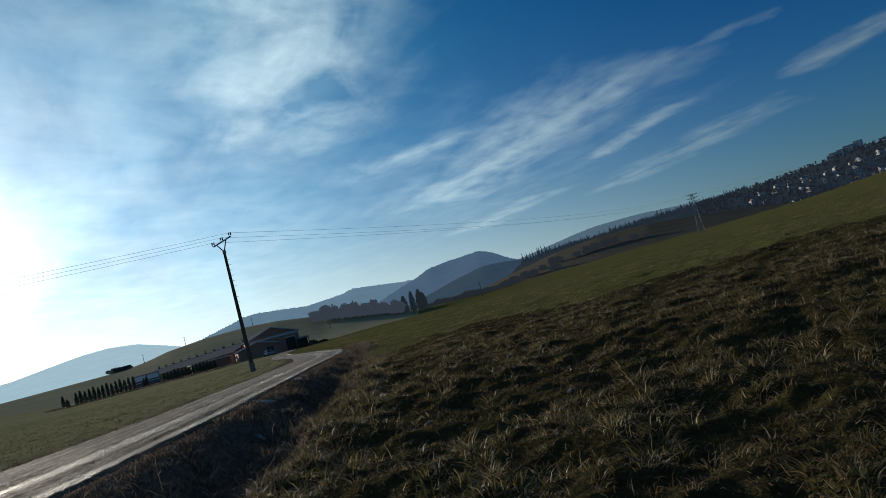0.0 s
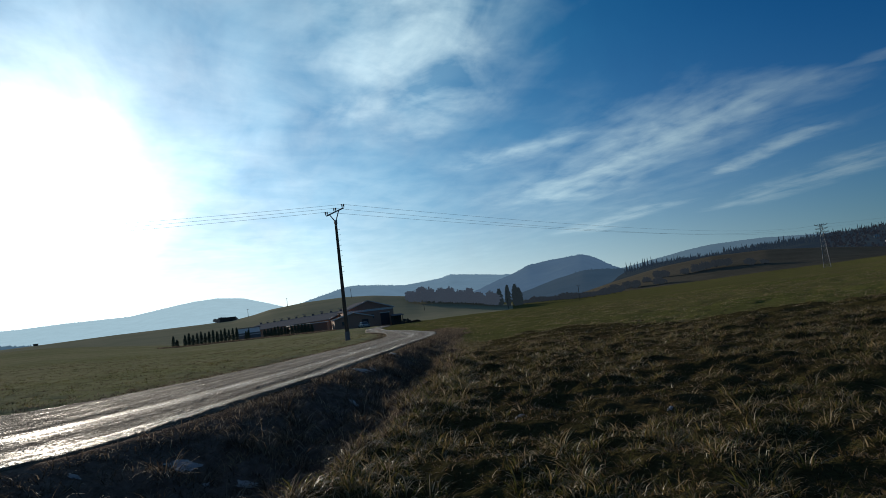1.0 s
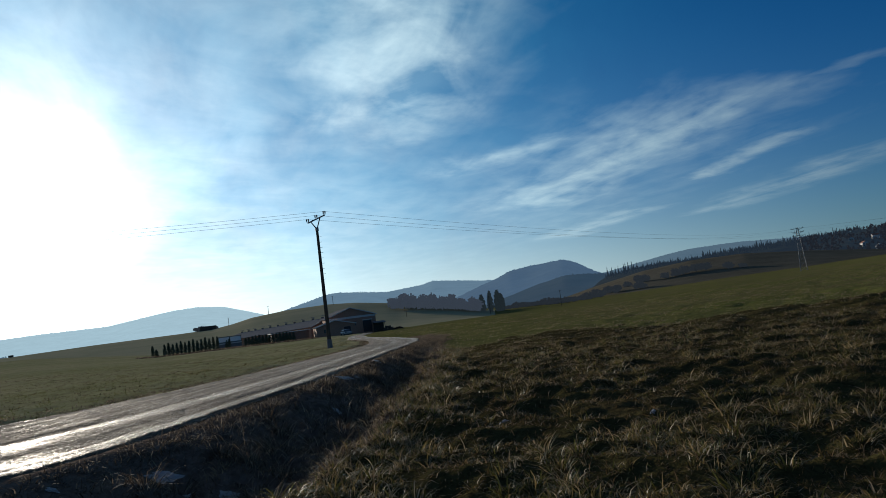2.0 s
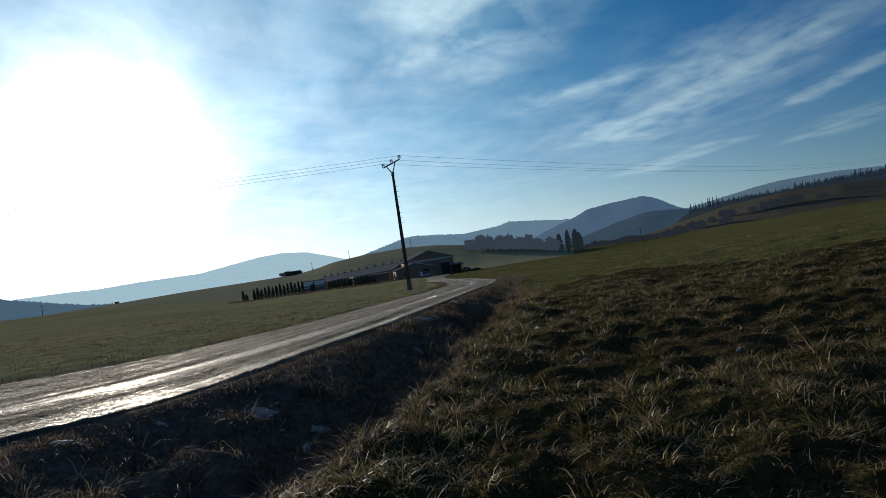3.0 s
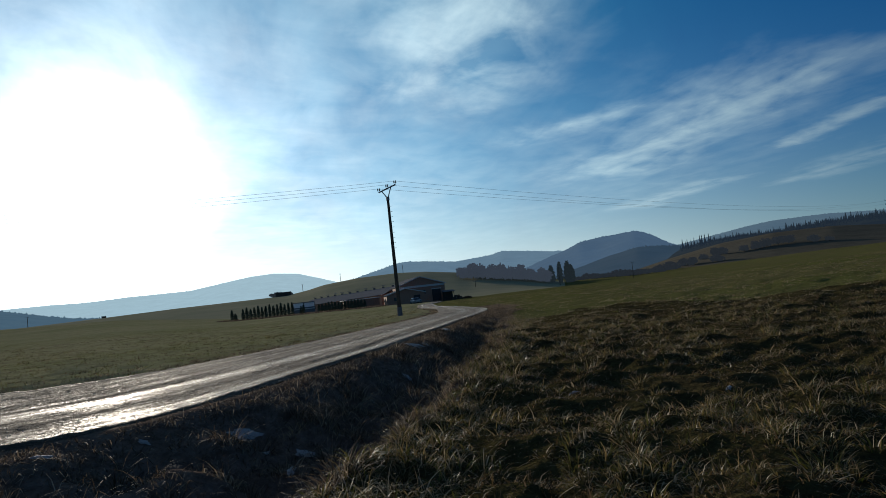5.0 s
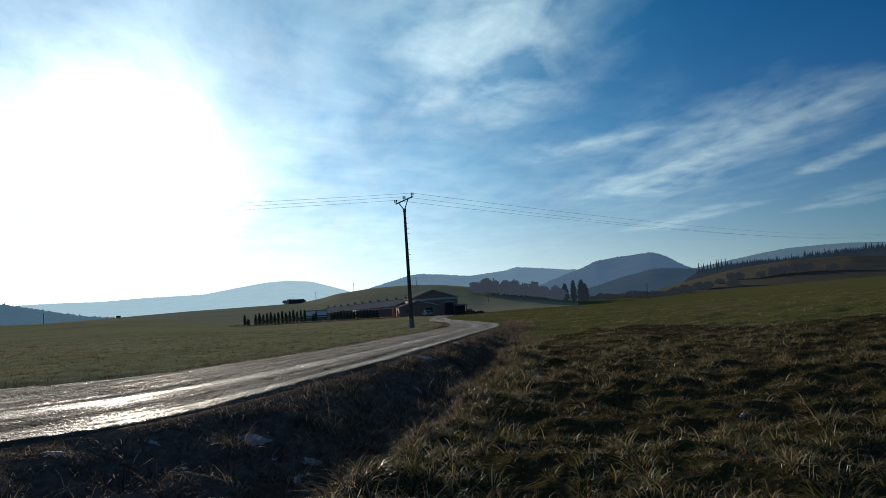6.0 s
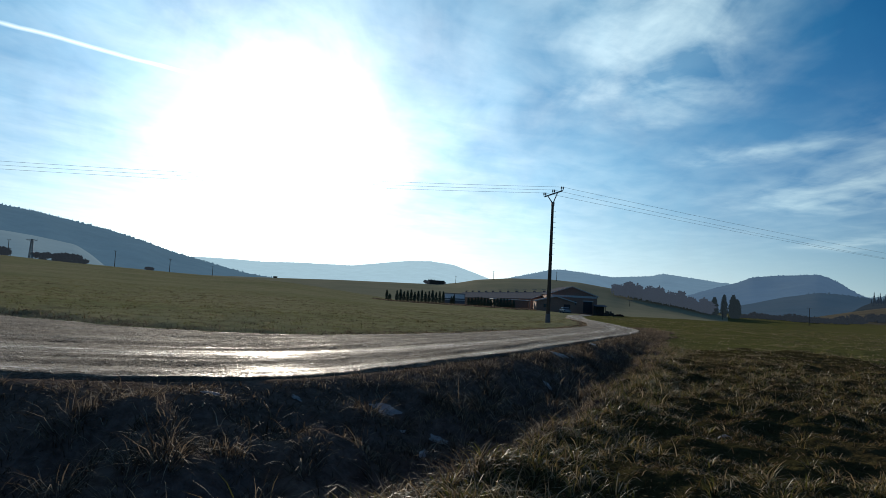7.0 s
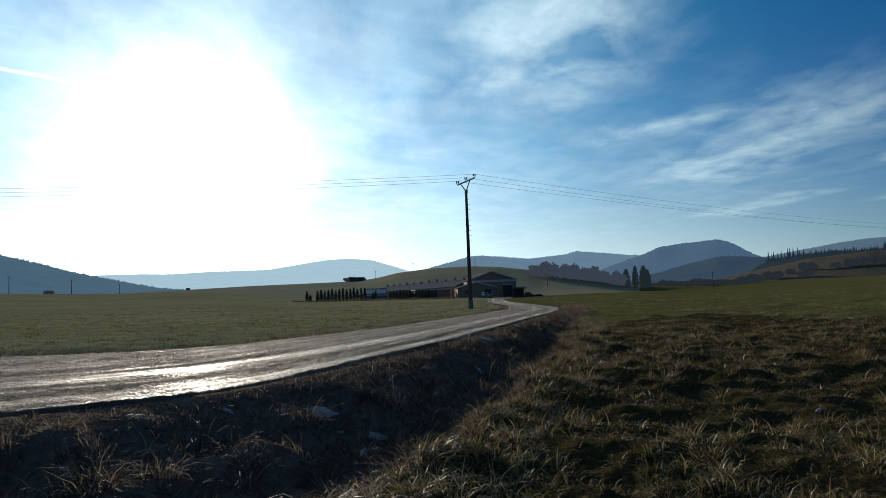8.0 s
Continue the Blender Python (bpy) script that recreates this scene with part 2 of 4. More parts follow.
M_MEADOW = material("meadow_blades", blade_colour([(0.0, (0.034, 0.040, 0.009)), (0.34, (0.098, 0.095, 0.020)), (0.52, (0.165, 0.118, 0.040)), (0.80, (0.26, 0.185, 0.090)), (1.0, (0.52, 0.41, 0.25))]), 0.5, spec=0.3, thin=0.38)
M_DRY = material("dry_blades", blade_colour([(0.0, (0.035, 0.026, 0.018)), (0.45, (0.12, 0.089, 0.062)), (0.75, (0.22, 0.168, 0.118)), (1.0, (0.46, 0.37, 0.27))]), 0.75, spec=0.15, thin=0.4)
M_STRAW = material("straw_blades", blade_colour([(0.0, (0.17, 0.118, 0.058)), (0.5, (0.31, 0.225, 0.125)), (1.0, (0.54, 0.43, 0.28))]), 0.7, spec=0.2, thin=0.3)
M_FIELD = material("field_blades", blade_colour([(0.0, (0.11, 0.115, 0.035)), (0.6, (0.17, 0.165, 0.055)), (1.0, (0.26, 0.21, 0.10))]), 0.8, spec=0.1, thin=0.3)


def road_streaks(n):
    uv = n.add("TexCoord").outputs["UV"]
    long = n.add("Mapping", {"Vector": uv, "Scale": (1.5, 0.07, 1.0)}).outputs[0]
    return n.noise(long, 3.2, 5.0, 0.65, 0.3)


def wheel_tracks(n):
    """1 along the two worn wheel tracks, 0 on the loose gravel between them."""
    uv = n.add("TexCoord").outputs["UV"]
    wob = n.noise(n.add("Mapping", {"Vector": uv, "Scale": (0.3, 0.25, 1.0)}).outputs[0], 1.0, 3.0)
    x = n.math("ADD", n.add("SeparateXYZ", {0: uv}).outputs[0], n.math("MULTIPLY", n.math("SUBTRACT", wob, 0.5), 0.5))
    out = None
    for mid, half in TRACKS:
        d = n.math("DIVIDE", n.math("ABSOLUTE", n.math("SUBTRACT", x, mid)), half)
        g = n.math("MAXIMUM", n.math("SUBTRACT", 1.0, d), 0.0)
        out = g if out is None else n.math("MAXIMUM", out, g)
    return out


TRACKS = ((0.55, 0.7), (2.7, 1.0))


def road_colour(n, at):
    a = n.noise(at, 0.8, 5.0, 0.6)
    f = n.noise(at, 17.0, 6.0, 0.8)
    c = n.ramp(a, [(0.3, (0.10, 0.078, 0.056)), (0.7, (0.19, 0.155, 0.115))])
    c = n.mix(n.ramp(road_streaks(n), [(0.42, 0.0), (0.66, 0.65)]), c, (0.045, 0.035, 0.025))
    return n.mix(n.ramp(f, [(0.42, 0.0), (0.68, 0.8)]), c, (0.03, 0.026, 0.022))


def road_rough(n, at):
    f = n.noise(at, 24.0, 4.0, 0.75)
    m = n.noise(at, 1.1, 4.0, 0.6)
    k = n.math("ADD", n.math("MULTIPLY", road_streaks(n), 0.40), n.math("ADD", n.math("MULTIPLY", f, 0.56), n.math("MULTIPLY", m, 0.15)))
    k = n.math("SUBTRACT", n.math("SUBTRACT", k, 0.01), n.math("MULTIPLY", wheel_tracks(n), 0.085))
    return n.ramp(k, [(0.39, 0.30), (0.46, 0.60), (0.56, 1.0)])


M_ROAD = material("wet_gravel", road_colour, road_rough, 0.20, 13.0, spec=0.26, grit=40.0)
M_STONE = material("gravel_stone", (0.2, 0.18, 0.16), 0.5, 0.004, 60.0)
M_SNOW = material("old_snow", (0.36, 0.35, 0.34), 0.7, 0.03, 25.0)
M_POLE = material("weathered_timber", lambda n, at: n.ramp(n.noise(n.add("Mapping", {"Vector": at, "Scale": (14, 14, 0.7)}).outputs[0], 2.0, 5.0), [(0.3, (0.05, 0.038, 0.028)), (0.7, (0.13, 0.10, 0.075))]), 0.85, 0.01, 30.0)
M_STEEL = material("galvanised_steel", (0.24, 0.245, 0.25), 0.7, metal=0.2)
M_CERAMIC = material("brown_porcelain", (0.10, 0.06, 0.045), 0.25, spec=0.6)
M_WIRE = material("aluminium_cable", (0.2, 0.2, 0.21), 0.5, metal=0.8)
M_THUJA = material("thuja_green", (0.115, 0.13, 0.085), 0.9, 0.05, 8.0, spec=0.1)
M_CONIFER = material("spruce_green", (0.022, 0.035, 0.022), 0.9, 0.1, 3.0, spec=0.1)
M_TWIGS = material("bare_twigs", (0.065, 0.05, 0.04), 0.95, spec=0.1)
M_BRICK = material("red_brick_wall", (0.36, 0.20, 0.14), 0.9, 0.01, 15.0)
M_ROOF = material("fibre_cement_roof", (0.17, 0.17, 0.175), 1.0, 0.01, 8.0, spec=0.0)
M_PLASTER = material("white_plaster", (0.55, 0.54, 0.52), 0.85, 0.005, 10.0)
M_WHITE = material("white_sheet", (0.78, 0.79, 0.8), 0.5)
M_DARK = material("dark_opening", (0.05, 0.045, 0.045), 0.8)
M_RUST = material("rusty_roof", (0.26, 0.12, 0.08), 0.8, 0.01, 6.0)
M_GLASS = material("window_glass", (0.05, 0.06, 0.07), 0.12, spec=0.6)
M_PAINT = material("white_car_paint", (0.34, 0.345, 0.35), 0.45, spec=0.4)
M_TYRE = material("black_rubber", (0.02, 0.02, 0.02), 0.8)


# distance haze is put into the surface as emission of the colour air
def haze_glow_material(name, low, high, air, scale=0.02):
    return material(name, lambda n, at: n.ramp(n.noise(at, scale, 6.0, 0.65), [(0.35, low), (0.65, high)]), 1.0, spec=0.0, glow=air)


# ---------------------------------------------------------------- mesh helpers
def mesh_object(name, verts, faces, mat, parent=None, smooth=False, label="", category="", kind="", group=""):
    me = bpy.data.meshes.new(name)
    me.from_pydata(verts, [], faces)
    me.materials.append(mat)
    if smooth:
        me.polygons.foreach_set("use_smooth", [True] * len(me.polygons))
    me.update()
    ob = new(name, me)
    ob.parent = parent
    return tagged(ob, label, category, group, kind)


def part(name, bm, mat, parent=None, label=""):
    me = bpy.data.meshes.new(name)
    bmesh.ops.recalc_face_normals(bm, faces=bm.faces)
    bm.to_mesh(me)
    bm.free()
    me.materials.append(mat)
    ob = new(name, me)
    ob.parent = parent
    return tagged(ob, label)


def add_box(bm, size, m=Matrix(), bevel=0.0):
    r = bmesh.ops.create_cube(bm, size=1.0, matrix=m @ Matrix.Diagonal((*size, 1)))
    if bevel:
        edges = list({e for v in r["verts"] for e in v.link_edges})
        bmesh.ops.bevel(bm, geom=edges, offset=bevel, segments=1, affect="EDGES")
    return bm


def add_tube(bm, a, b, r1, r2, sides=8):
    a, b = Vector(a), Vector(b)
    d = b - a
    m = Matrix.Translation((a + b) / 2) @ d.to_track_quat("Z", "Y").to_matrix().to_4x4()
    bmesh.ops.create_cone(bm, cap_ends=True, segments=sides, radius1=r1, radius2=r2, depth=d.length, matrix=m)
    return bm


def tube(a, b, r1, r2=None, sides=8):
    return add_tube(bmesh.new(), a, b, r1, r1 if r2 is None else r2, sides)


def block(size, m=Matrix(), bevel=0.0):
    return add_box(bmesh.new(), size, m, bevel)


def empty(name, m, label, category, group=""):
    ob = new(name)
    ob.matrix_world = m
    ob.empty_display_size = 0.2
    return tagged(ob, label, category, group)


# ---------------------------------------------------------------- the lie of the land
NEAR_EDGE = np.array([(-80, -2), (-40, 3.0), (-20, 4.6), (-9, 6.0), (-5.9, 6.7), (-3.9, 7.4), (-3.1, 8.3), (-2.3, 10.2), (-1.1, 13.3), (-0.3, 15.6), (1.3, 22.2), (3.2, 31), (5.4, 43), (6.6, 52), (6.2, 66), (4.6, 82), (5.0, 105), (8.0, 130), (10.5, 166)], float)
FAR_EDGE = np.array([(-80, 9), (-40, 14), (-20, 15.2), (-13.7, 15.2), (-9.9, 14.2), (-8.0, 14.1), (-6.9, 14.3), (-5.5, 15.0), (-4.2, 17.6), (-2.4, 22.4), (-0.8, 30.6), (1.4, 44), (3.0, 53), (3.6, 66), (2.1, 82), (2.9, 105), (6.0, 131), (8.5, 166)], float)


# the grassy lip where the meadow falls into the ditch
LIP = np.array([(-80, -9), (-40, -2), (-20, 0.8), (-8, 2.6), (-3, 3.7), (-1.2, 4.6), (-0.65, 5.4), (-0.3, 6.5), (0.05, 7.8), (0.6, 9.7), (1.4, 13.0), (2.4, 18.0), (3.5, 22.6), (5.8, 34.9), (8.3, 50), (8.8, 66), (7.4, 82), (7.8, 105), (11, 130), (14, 166)], float)


def rounded(poly, n=500):
    s = np.r_[0, np.cumsum(np.linalg.norm(np.diff(poly, axis=0), axis=1))]
    u = np.linspace(0, s[-1], n)
    p = np.stack([np.interp(u, s, poly[:, k]) for k in (0, 1)], 1)
    for _ in range(10):
        p[1:-1] = (p[:-2] + 2 * p[1:-1] + p[2:]) / 4
    return p


EDGE_N, EDGE_F, EDGE_M = rounded(NEAR_EDGE + np.array([0.12, -0.18])), rounded(FAR_EDGE), rounded(LIP)


def side(x, y, poly):
    """Signed distance to a line: positive on its right hand."""
    best, out = np.full(x.shape, 1e9), np.zeros(x.shape)
    for (ax, ay), (bx, by) in zip(poly[:-4:4], poly[4::4]):
        dx, dy = bx - ax, by - ay
        t = np.clip(((x - ax) * dx + (y - ay) * dy) / (dx * dx + dy * dy), 0, 1)
        px, py = x - ax - t * dx, y - ay - t * dy
        d = np.hypot(px, py)
        near = d < best
        best = np.where(near, d, best)
        out = np.where(near, np.where(dx * py - dy * px < 0, d, -d), out)
    return out


def lip_side(x, y):
    """Distance to the meadow's ragged lip, positive on the meadow."""
    return side(x, y, EDGE_M) + 0.9 * (lumps(x, y, 1.4, 41) - 0.5) + 0.5 * (lumps(x, y, 0.5, 43) - 0.5)


def ease(v, a, b):
    t = np.clip((v - a) / (b - a), 0, 1)
    return t * t * (3 - 2 * t)


RIM_AZ = (-180, -100, -60, -42, -30, -22, -13, -6, 0, 7, 14, 20, 26, 32, 40, 46, 51, 70, 110, 180)
RIM_Z = (5, 8, 9, 7.6, 4.4, 3.2, -1.7, -2.4, -2.7, -3.8, -3.6, -4.0, -3.2, -1.6, -0.1, 2.0, 4.4, 9, 10, 5)


def lattice(i, j, seed):
    v = np.sin(i * 127.1 + j * 311.7 + seed * 74.7) * 43758.5453
    return v - np.floor(v)


def lumps(x, y, size, seed=0.0):
    """Smooth random relief from 0 to 1 with lumps of the given size."""
    x, y = (x * 0.8 - y * 0.6) / size, (x * 0.6 + y * 0.8) / size
    i, j = np.floor(x), np.floor(y)
    u, v = x - i, y - j
    u, v = u * u * (3 - 2 * u), v * v * (3 - 2 * v)
    a, b = lattice(i, j, seed), lattice(i + 1, j, seed)
    c, d = lattice(i, j + 1, seed), lattice(i + 1, j + 1, seed)
    return (a * (1 - u) + b * u) * (1 - v) + (c * (1 - u) + d * u) * v


def wobble(x, y, scale, seed=0.0):
    return (np.sin(x * 1.3 / scale + seed) * np.cos(y * 1.1 / scale + 1.7 * seed) + 0.5 * np.sin(x * 2.9 / scale - y * 2.3 / scale + seed * 3) + 0.3 * np.sin(y * 5.1 / scale + x * 1.9 / scale + seed)) / 1.8


def rolling(x, y):
    """The broad lie of the land, without its hummocks."""
    r, az = np.hypot(x, y), np.degrees(np.arctan2(x, y))
    return np.interp(az, RIM_AZ, RIM_Z) * np.minimum(r / 300.0, 1.0) ** 1.5 + 0.4 * wobble(x, y, 40, 2) * ease(r, 60, 200)


def road_z(x, y):
    return 0.5 * (1 - ease(y, 13, 48)) + rolling(x, y) * ease(np.hypot(x, y), 25, 60)


def land(x, y):
    """Height of the open ground."""
    r, az = np.hypot(x, y), np.degrees(np.arctan2(x, y))
    hum = 0.14 * (lumps(x, y, 0.66, 3) - 0.5) + 0.15 * (lumps(x, y, 0.30, 5) - 0.5) + 0.06 * (lumps(x, y, 0.15, 8) - 0.5) + 0.12 * (lumps(x, y, 2.3, 9) - 0.5)
    hum = hum + (0.10 * (lumps(x, y, 2.8, 15) - 0.5) + 0.08 * (lumps(x, y, 1.1, 16) - 0.5)) * ease(r, 12, 35) * (1 - ease(r, 90, 160))
    return rolling(x, y) + hum * ease(r, 1.0, 4.0) * (0.35 + 0.65 * ease(az, -14, -2))


def ground_z(x, y):
    z = land(x, y)
    rz = road_z(x, y)
    dn, df = side(x, y, EDGE_N), -side(x, y, EDGE_F)
    flat = rolling(x, y) - 0.06
    z = flat + (z - flat) * (1 - ease(y, 18, 30) * (1 - ease(y, 90, 130)) * (1 - ease(dn, 2, 9)) * (dn > 0))
    on = (dn < 0) & (df < 0)
    # the ditch between the road's bank and the meadow's lip
    dm = lip_side(x, y)
    u = np.clip(dn / np.maximum(dn - dm, 0.4), 0, 1)
    rag = 0.50 * (lumps(x, y, 0.8, 4) - 0.62) + 0.22 * (lumps(x, y, 0.33, 6) - 0.5)
    low = flat - 0.10 * (1 - ease(y, 12, 38))
    near = rz - 0.05 + (low - rz + 0.05) * ease(u, 0.0, 0.75)
    near = near + rag * ease(dn, 0.15, 1.5) * (1 - 0.8 * ease(y, 20, 45))
    near = near + (z + 0.06 - near) * ease(u, 0.76, 1.0)
    near = np.where(dm < 0, near, z + 0.06 * (1 - ease(dm, 0.0, 1.3)))
    # the field beyond the road
    far = z + 0.47 * (1 - ease(y, 13, 48)) * (1 - ease(np.hypot(x, y), 20, 110))
    far = rz - 0.06 + (far - rz + 0.06) * ease(df, 0.0, 1.2)
    return np.where(on, rz - 0.16, np.where(dn >= 0, near, far))


def build_ground():
    fine = np.arange(-62, 64.01, 0.55)
    az = np.r_[np.arange(-180, -62, 4.0), fine, np.arange(66, 180, 4.0)]
    r = np.r_[np.geomspace(0.5, 3, 14)[:-1], np.geomspace(3, 32, 260)[:-1], np.geomspace(32, 4900, 130)]
    A, R = np.meshgrid(np.radians(az), r, indexing="ij")
    x, y = R * np.sin(A), R * np.cos(A)
    z = ground_z(x, y)
    na, nr = A.shape
    verts = np.stack([x, y, z], -1).reshape(-1, 3).tolist()
    faces = []
    for i in range(na):
        j = (i + 1) % na
        for k in range(nr - 1):
            faces.append((i * nr + k, i * nr + k + 1, j * nr + k + 1, j * nr + k))
    c = len(verts)
    verts.append((0, 0, float(ground_z(np.zeros(1), np.zeros(1))[0])))
    faces += [(c, i * nr, ((i + 1) % na) * nr) for i in range(na)]
    ob = mesh_object("ground", verts, faces, M_GROUND, smooth=True, label="rough winter grassland rolling away to a valley", category="ground", kind="structure")
    # bare dark soil on the bank and in the ditch
    dn = side(x, y, EDGE_N)
    wet = (dn > 0) & (lip_side(x, y) < -0.1) & (y < 60) & (y > -2)
    ob.data.materials.append(M_SOIL)
    ob.data.materials.append(M_SOWN)
    ob.data.materials.append(M_GREEN)
    green = np.hypot(x, y) > 20 + 16 * lumps(x, y, 5.0, 51) + 8 * lumps(x, y, 1.3, 52)
    sown = (side(x, y, EDGE_F) < 0) & (x < y * 0.06 + 4) & (y > -60)
    slots = np.zeros(len(ob.data.polygons), np.int32)
    slots[: na * (nr - 1)] = np.where(wet, 1, np.where(sown, 2, np.where(green, 3, 0)))[:, :-1].ravel()
    ob.data.polygons.foreach_set("material_index", slots)
    return ob


def build_road():
    steps = np.r_[np.arange(0, 104, 1.0), np.arange(104, 236, 0.15), np.arange(236, 499.01, 1.0)]
    line_n, line_f = (np.stack([np.interp(steps, np.arange(500), e[:, k]) for k in (0, 1)], 1) for e in (EDGE_N, EDGE_F))
    n, w = len(steps), 85
    u = np.linspace(0, 1, w)
    # pair the two edges by even steps
    a, b = line_n[:, None, :], line_f[:, None, :]
    p = a + (b - a) * u[None, :, None]
    x, y = p[..., 0], p[..., 1]
    width = np.linalg.norm(b - a, axis=-1)
    across = u[None, :] * width
    z = road_z(x, y)
    run0 = np.r_[0, np.cumsum(np.linalg.norm(np.diff(line_n, axis=0), axis=1))]
    ruts = np.exp(-((u - 0.16) / 0.07) ** 2) + np.exp(-((u - 0.50) / 0.08) ** 2) + 0.6 * np.exp(-((u - 0.76) / 0.06) ** 2)
    near = 1 - 0.75 * ease(np.hypot(x, y), 7, 18)
    z = z - 0.045 * ruts[None, :] + 0.015 * near * (lumps(x, y, 0.30, 1) - 0.5) + 0.025 * near * (lumps(x, y, 1.6, 3) - 0.5) + 0.035 * near * (lumps(across * 4, run0[:, None] * 0.25, 1.0, 7) - 0.5)
    # loose gravel, raked into ridges beside the smooth wheel tracks
    smooth = np.exp(-((across - 0.55) / 0.40) ** 2) + np.exp(-((across - 2.7) / 0.55) ** 2)
    loose = (1 - 0.8 * np.minimum(smooth, 1)) * (1 - ease(np.hypot(x, y), 16, 34))
    z = z + loose * (0.012 * (lumps(x, y, 0.19, 11) - 0.5) + 0.020 * (lumps(x, y, 0.085, 13) - 0.5) + 0.022 * (lumps(across * 4, run0[:, None] * 0.22, 0.8, 17) - 0.5))
    edge = np.minimum(across, width - across)
    z = z - 0.05 * (1 - ease(edge, 0.0, 0.05 + 0.24 * lumps(x, y, 0.45, 19) * lumps(x, y, 1.7, 20)))
    verts = np.stack([x, y, z], -1).reshape(-1, 3).tolist()
    faces = [(i * w + k, (i + 1) * w + k, (i + 1) * w + k + 1, i * w + k + 1) for i in range(n - 1) for k in range(w - 1)]
    ob = mesh_object("road", verts, faces, M_ROAD, smooth=True, label="wet rutted gravel farm road with puddled wheel tracks", category="road", kind="structure")
    layer = ob.data.uv_layers.new(name="along")
    idx = np.array([l.vertex_index for l in ob.data.loops])
    layer.data.foreach_set("uv", np.stack([across.ravel()[idx], run0[idx // w]], 1).astype(np.float32).ravel())
    return ob


build_ground()
build_road()


# ---------------------------------------------------------------- hills
def hill(name, r, profile, mat, label, foot=-8.0, rough=0.0, kind="structure", depth=0.45, step=0.06, folds=0.25):
    az_k, el_k = np.array(profile, float).T
    az = np.arange(az_k[0], az_k[-1] + 1e-6, step)
    el = np.interp(az, az_k, el_k)
    k = np.hanning(17)
    k /= k.sum()
    el = np.convolve(np.pad(el, 8, mode="edge"), k, mode="valid")
    crest = EYE_Z + r * np.tan(np.radians(el))
    rnd = np.random.RandomState(int(r))
    tops = 0.6 * rough * (0.35 * rnd.rand(len(az)) + 0.65 * rnd.rand(len(az)) ** 5)
    rows = []
    steps = [(1 - depth * (1 - s), s) for s in np.linspace(0, 1, 13)] + [(1 + depth * s, 1 - 0.8 * s) for s in (0.25, 0.5, 1.0)]
    for far, s in steps:
        h = s * s * (3 - 2 * s) * 0.55 + 0.45 * s
        rr = r * far
        bump = 1 + folds * (lumps(az * 1.0, far * 14 + 0 * az, 2.2, r) - 0.5) * (1 - abs(2 * s - 1)) * (far < 1)
        rows.append(np.stack([rr * np.sin(np.radians(az)), rr * np.cos(np.radians(az)), foot + (crest - foot) * h * bump + tops * (abs(far - 1) < 1e-6)], 1))
    n, m = len(az), len(rows)
    verts = np.concatenate(rows).tolist()
    faces = [(j * n + i, j * n + i + 1, (j + 1) * n + i + 1, (j + 1) * n + i) for j in range(m - 1) for i in range(n - 1)]
    return mesh_object(name, verts, faces, mat, smooth=True, label=label, category="hill", kind=kind)


# the last colour of each hill is its blue haze, painted as emission
M_FARHILL = haze_glow_material("far_hill_air", (0.05, 0.08, 0.09), (0.07, 0.10, 0.11), (0.34, 0.49, 0.57))
M_LEFTHILL = haze_glow_material("wooded_hill_air", (0.03, 0.045, 0.05), (0.05, 0.065, 0.06), (0.055, 0.105, 0.155))
M_LEFTMEADOW = haze_glow_material("hazy_meadow_air", (0.08, 0.09, 0.08), (0.10, 0.11, 0.09), (0.095, 0.15, 0.195))
M_MIDHILL = haze_glow_material("mid_hill_air", (0.03, 0.045, 0.05), (0.05, 0.06, 0.06), (0.11, 0.185, 0.26))
M_PEAK = haze_glow_material("peak_hill_air", (0.03, 0.04, 0.045), (0.045, 0.055, 0.05), (0.055, 0.10, 0.165))
M_LOWRIDGE = haze_glow_material("low_ridge_air", (0.03, 0.035, 0.03), (0.04, 0.04, 0.035), (0.026, 0.050, 0.082))
M_RIDGE = haze_glow_material("forest_ridge_air", (0.025, 0.03, 0.025), (0.04, 0.045, 0.03), (0.010, 0.017, 0.03))
M_FARRIGHT = haze_glow_material("far_right_air", (0.03, 0.045, 0.05), (0.05, 0.06, 0.06), (0.07, 0.12, 0.17))
M_KNOLL = material("knoll_pasture", lambda n, at: n.ramp(n.noise(at, 0.03, 6.0, 0.65), [(0.35, (0.25, 0.245, 0.155)), (0.65, (0.33, 0.30, 0.20))]), 1.0, 0.0, 1.0, spec=0.0)
M_BROWN = material("brown_pasture", lambda n, at: n.mix(n.ramp(n.noise(at, 0.15, 6.0, 0.7), [(0.45, 0.0), (0.75, 0.6)]), n.ramp(n.noise(at, 0.02, 6.0, 0.65), [(0.35, (0.105, 0.094, 0.070)), (0.65, (0.140, 0.125, 0.095))]), (0.065, 0.056, 0.042)), 1.0, 0.0, 0.6, spec=0.0)

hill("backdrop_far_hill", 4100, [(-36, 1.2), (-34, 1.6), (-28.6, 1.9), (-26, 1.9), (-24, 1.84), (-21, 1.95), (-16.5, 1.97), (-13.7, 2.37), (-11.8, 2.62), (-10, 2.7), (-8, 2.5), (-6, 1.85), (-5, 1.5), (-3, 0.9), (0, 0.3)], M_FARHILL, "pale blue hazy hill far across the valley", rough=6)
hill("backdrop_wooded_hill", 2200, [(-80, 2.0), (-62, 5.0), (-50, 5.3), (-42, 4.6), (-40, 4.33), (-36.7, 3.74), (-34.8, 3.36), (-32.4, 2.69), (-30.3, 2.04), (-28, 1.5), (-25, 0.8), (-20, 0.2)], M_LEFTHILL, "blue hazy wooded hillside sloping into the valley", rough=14)
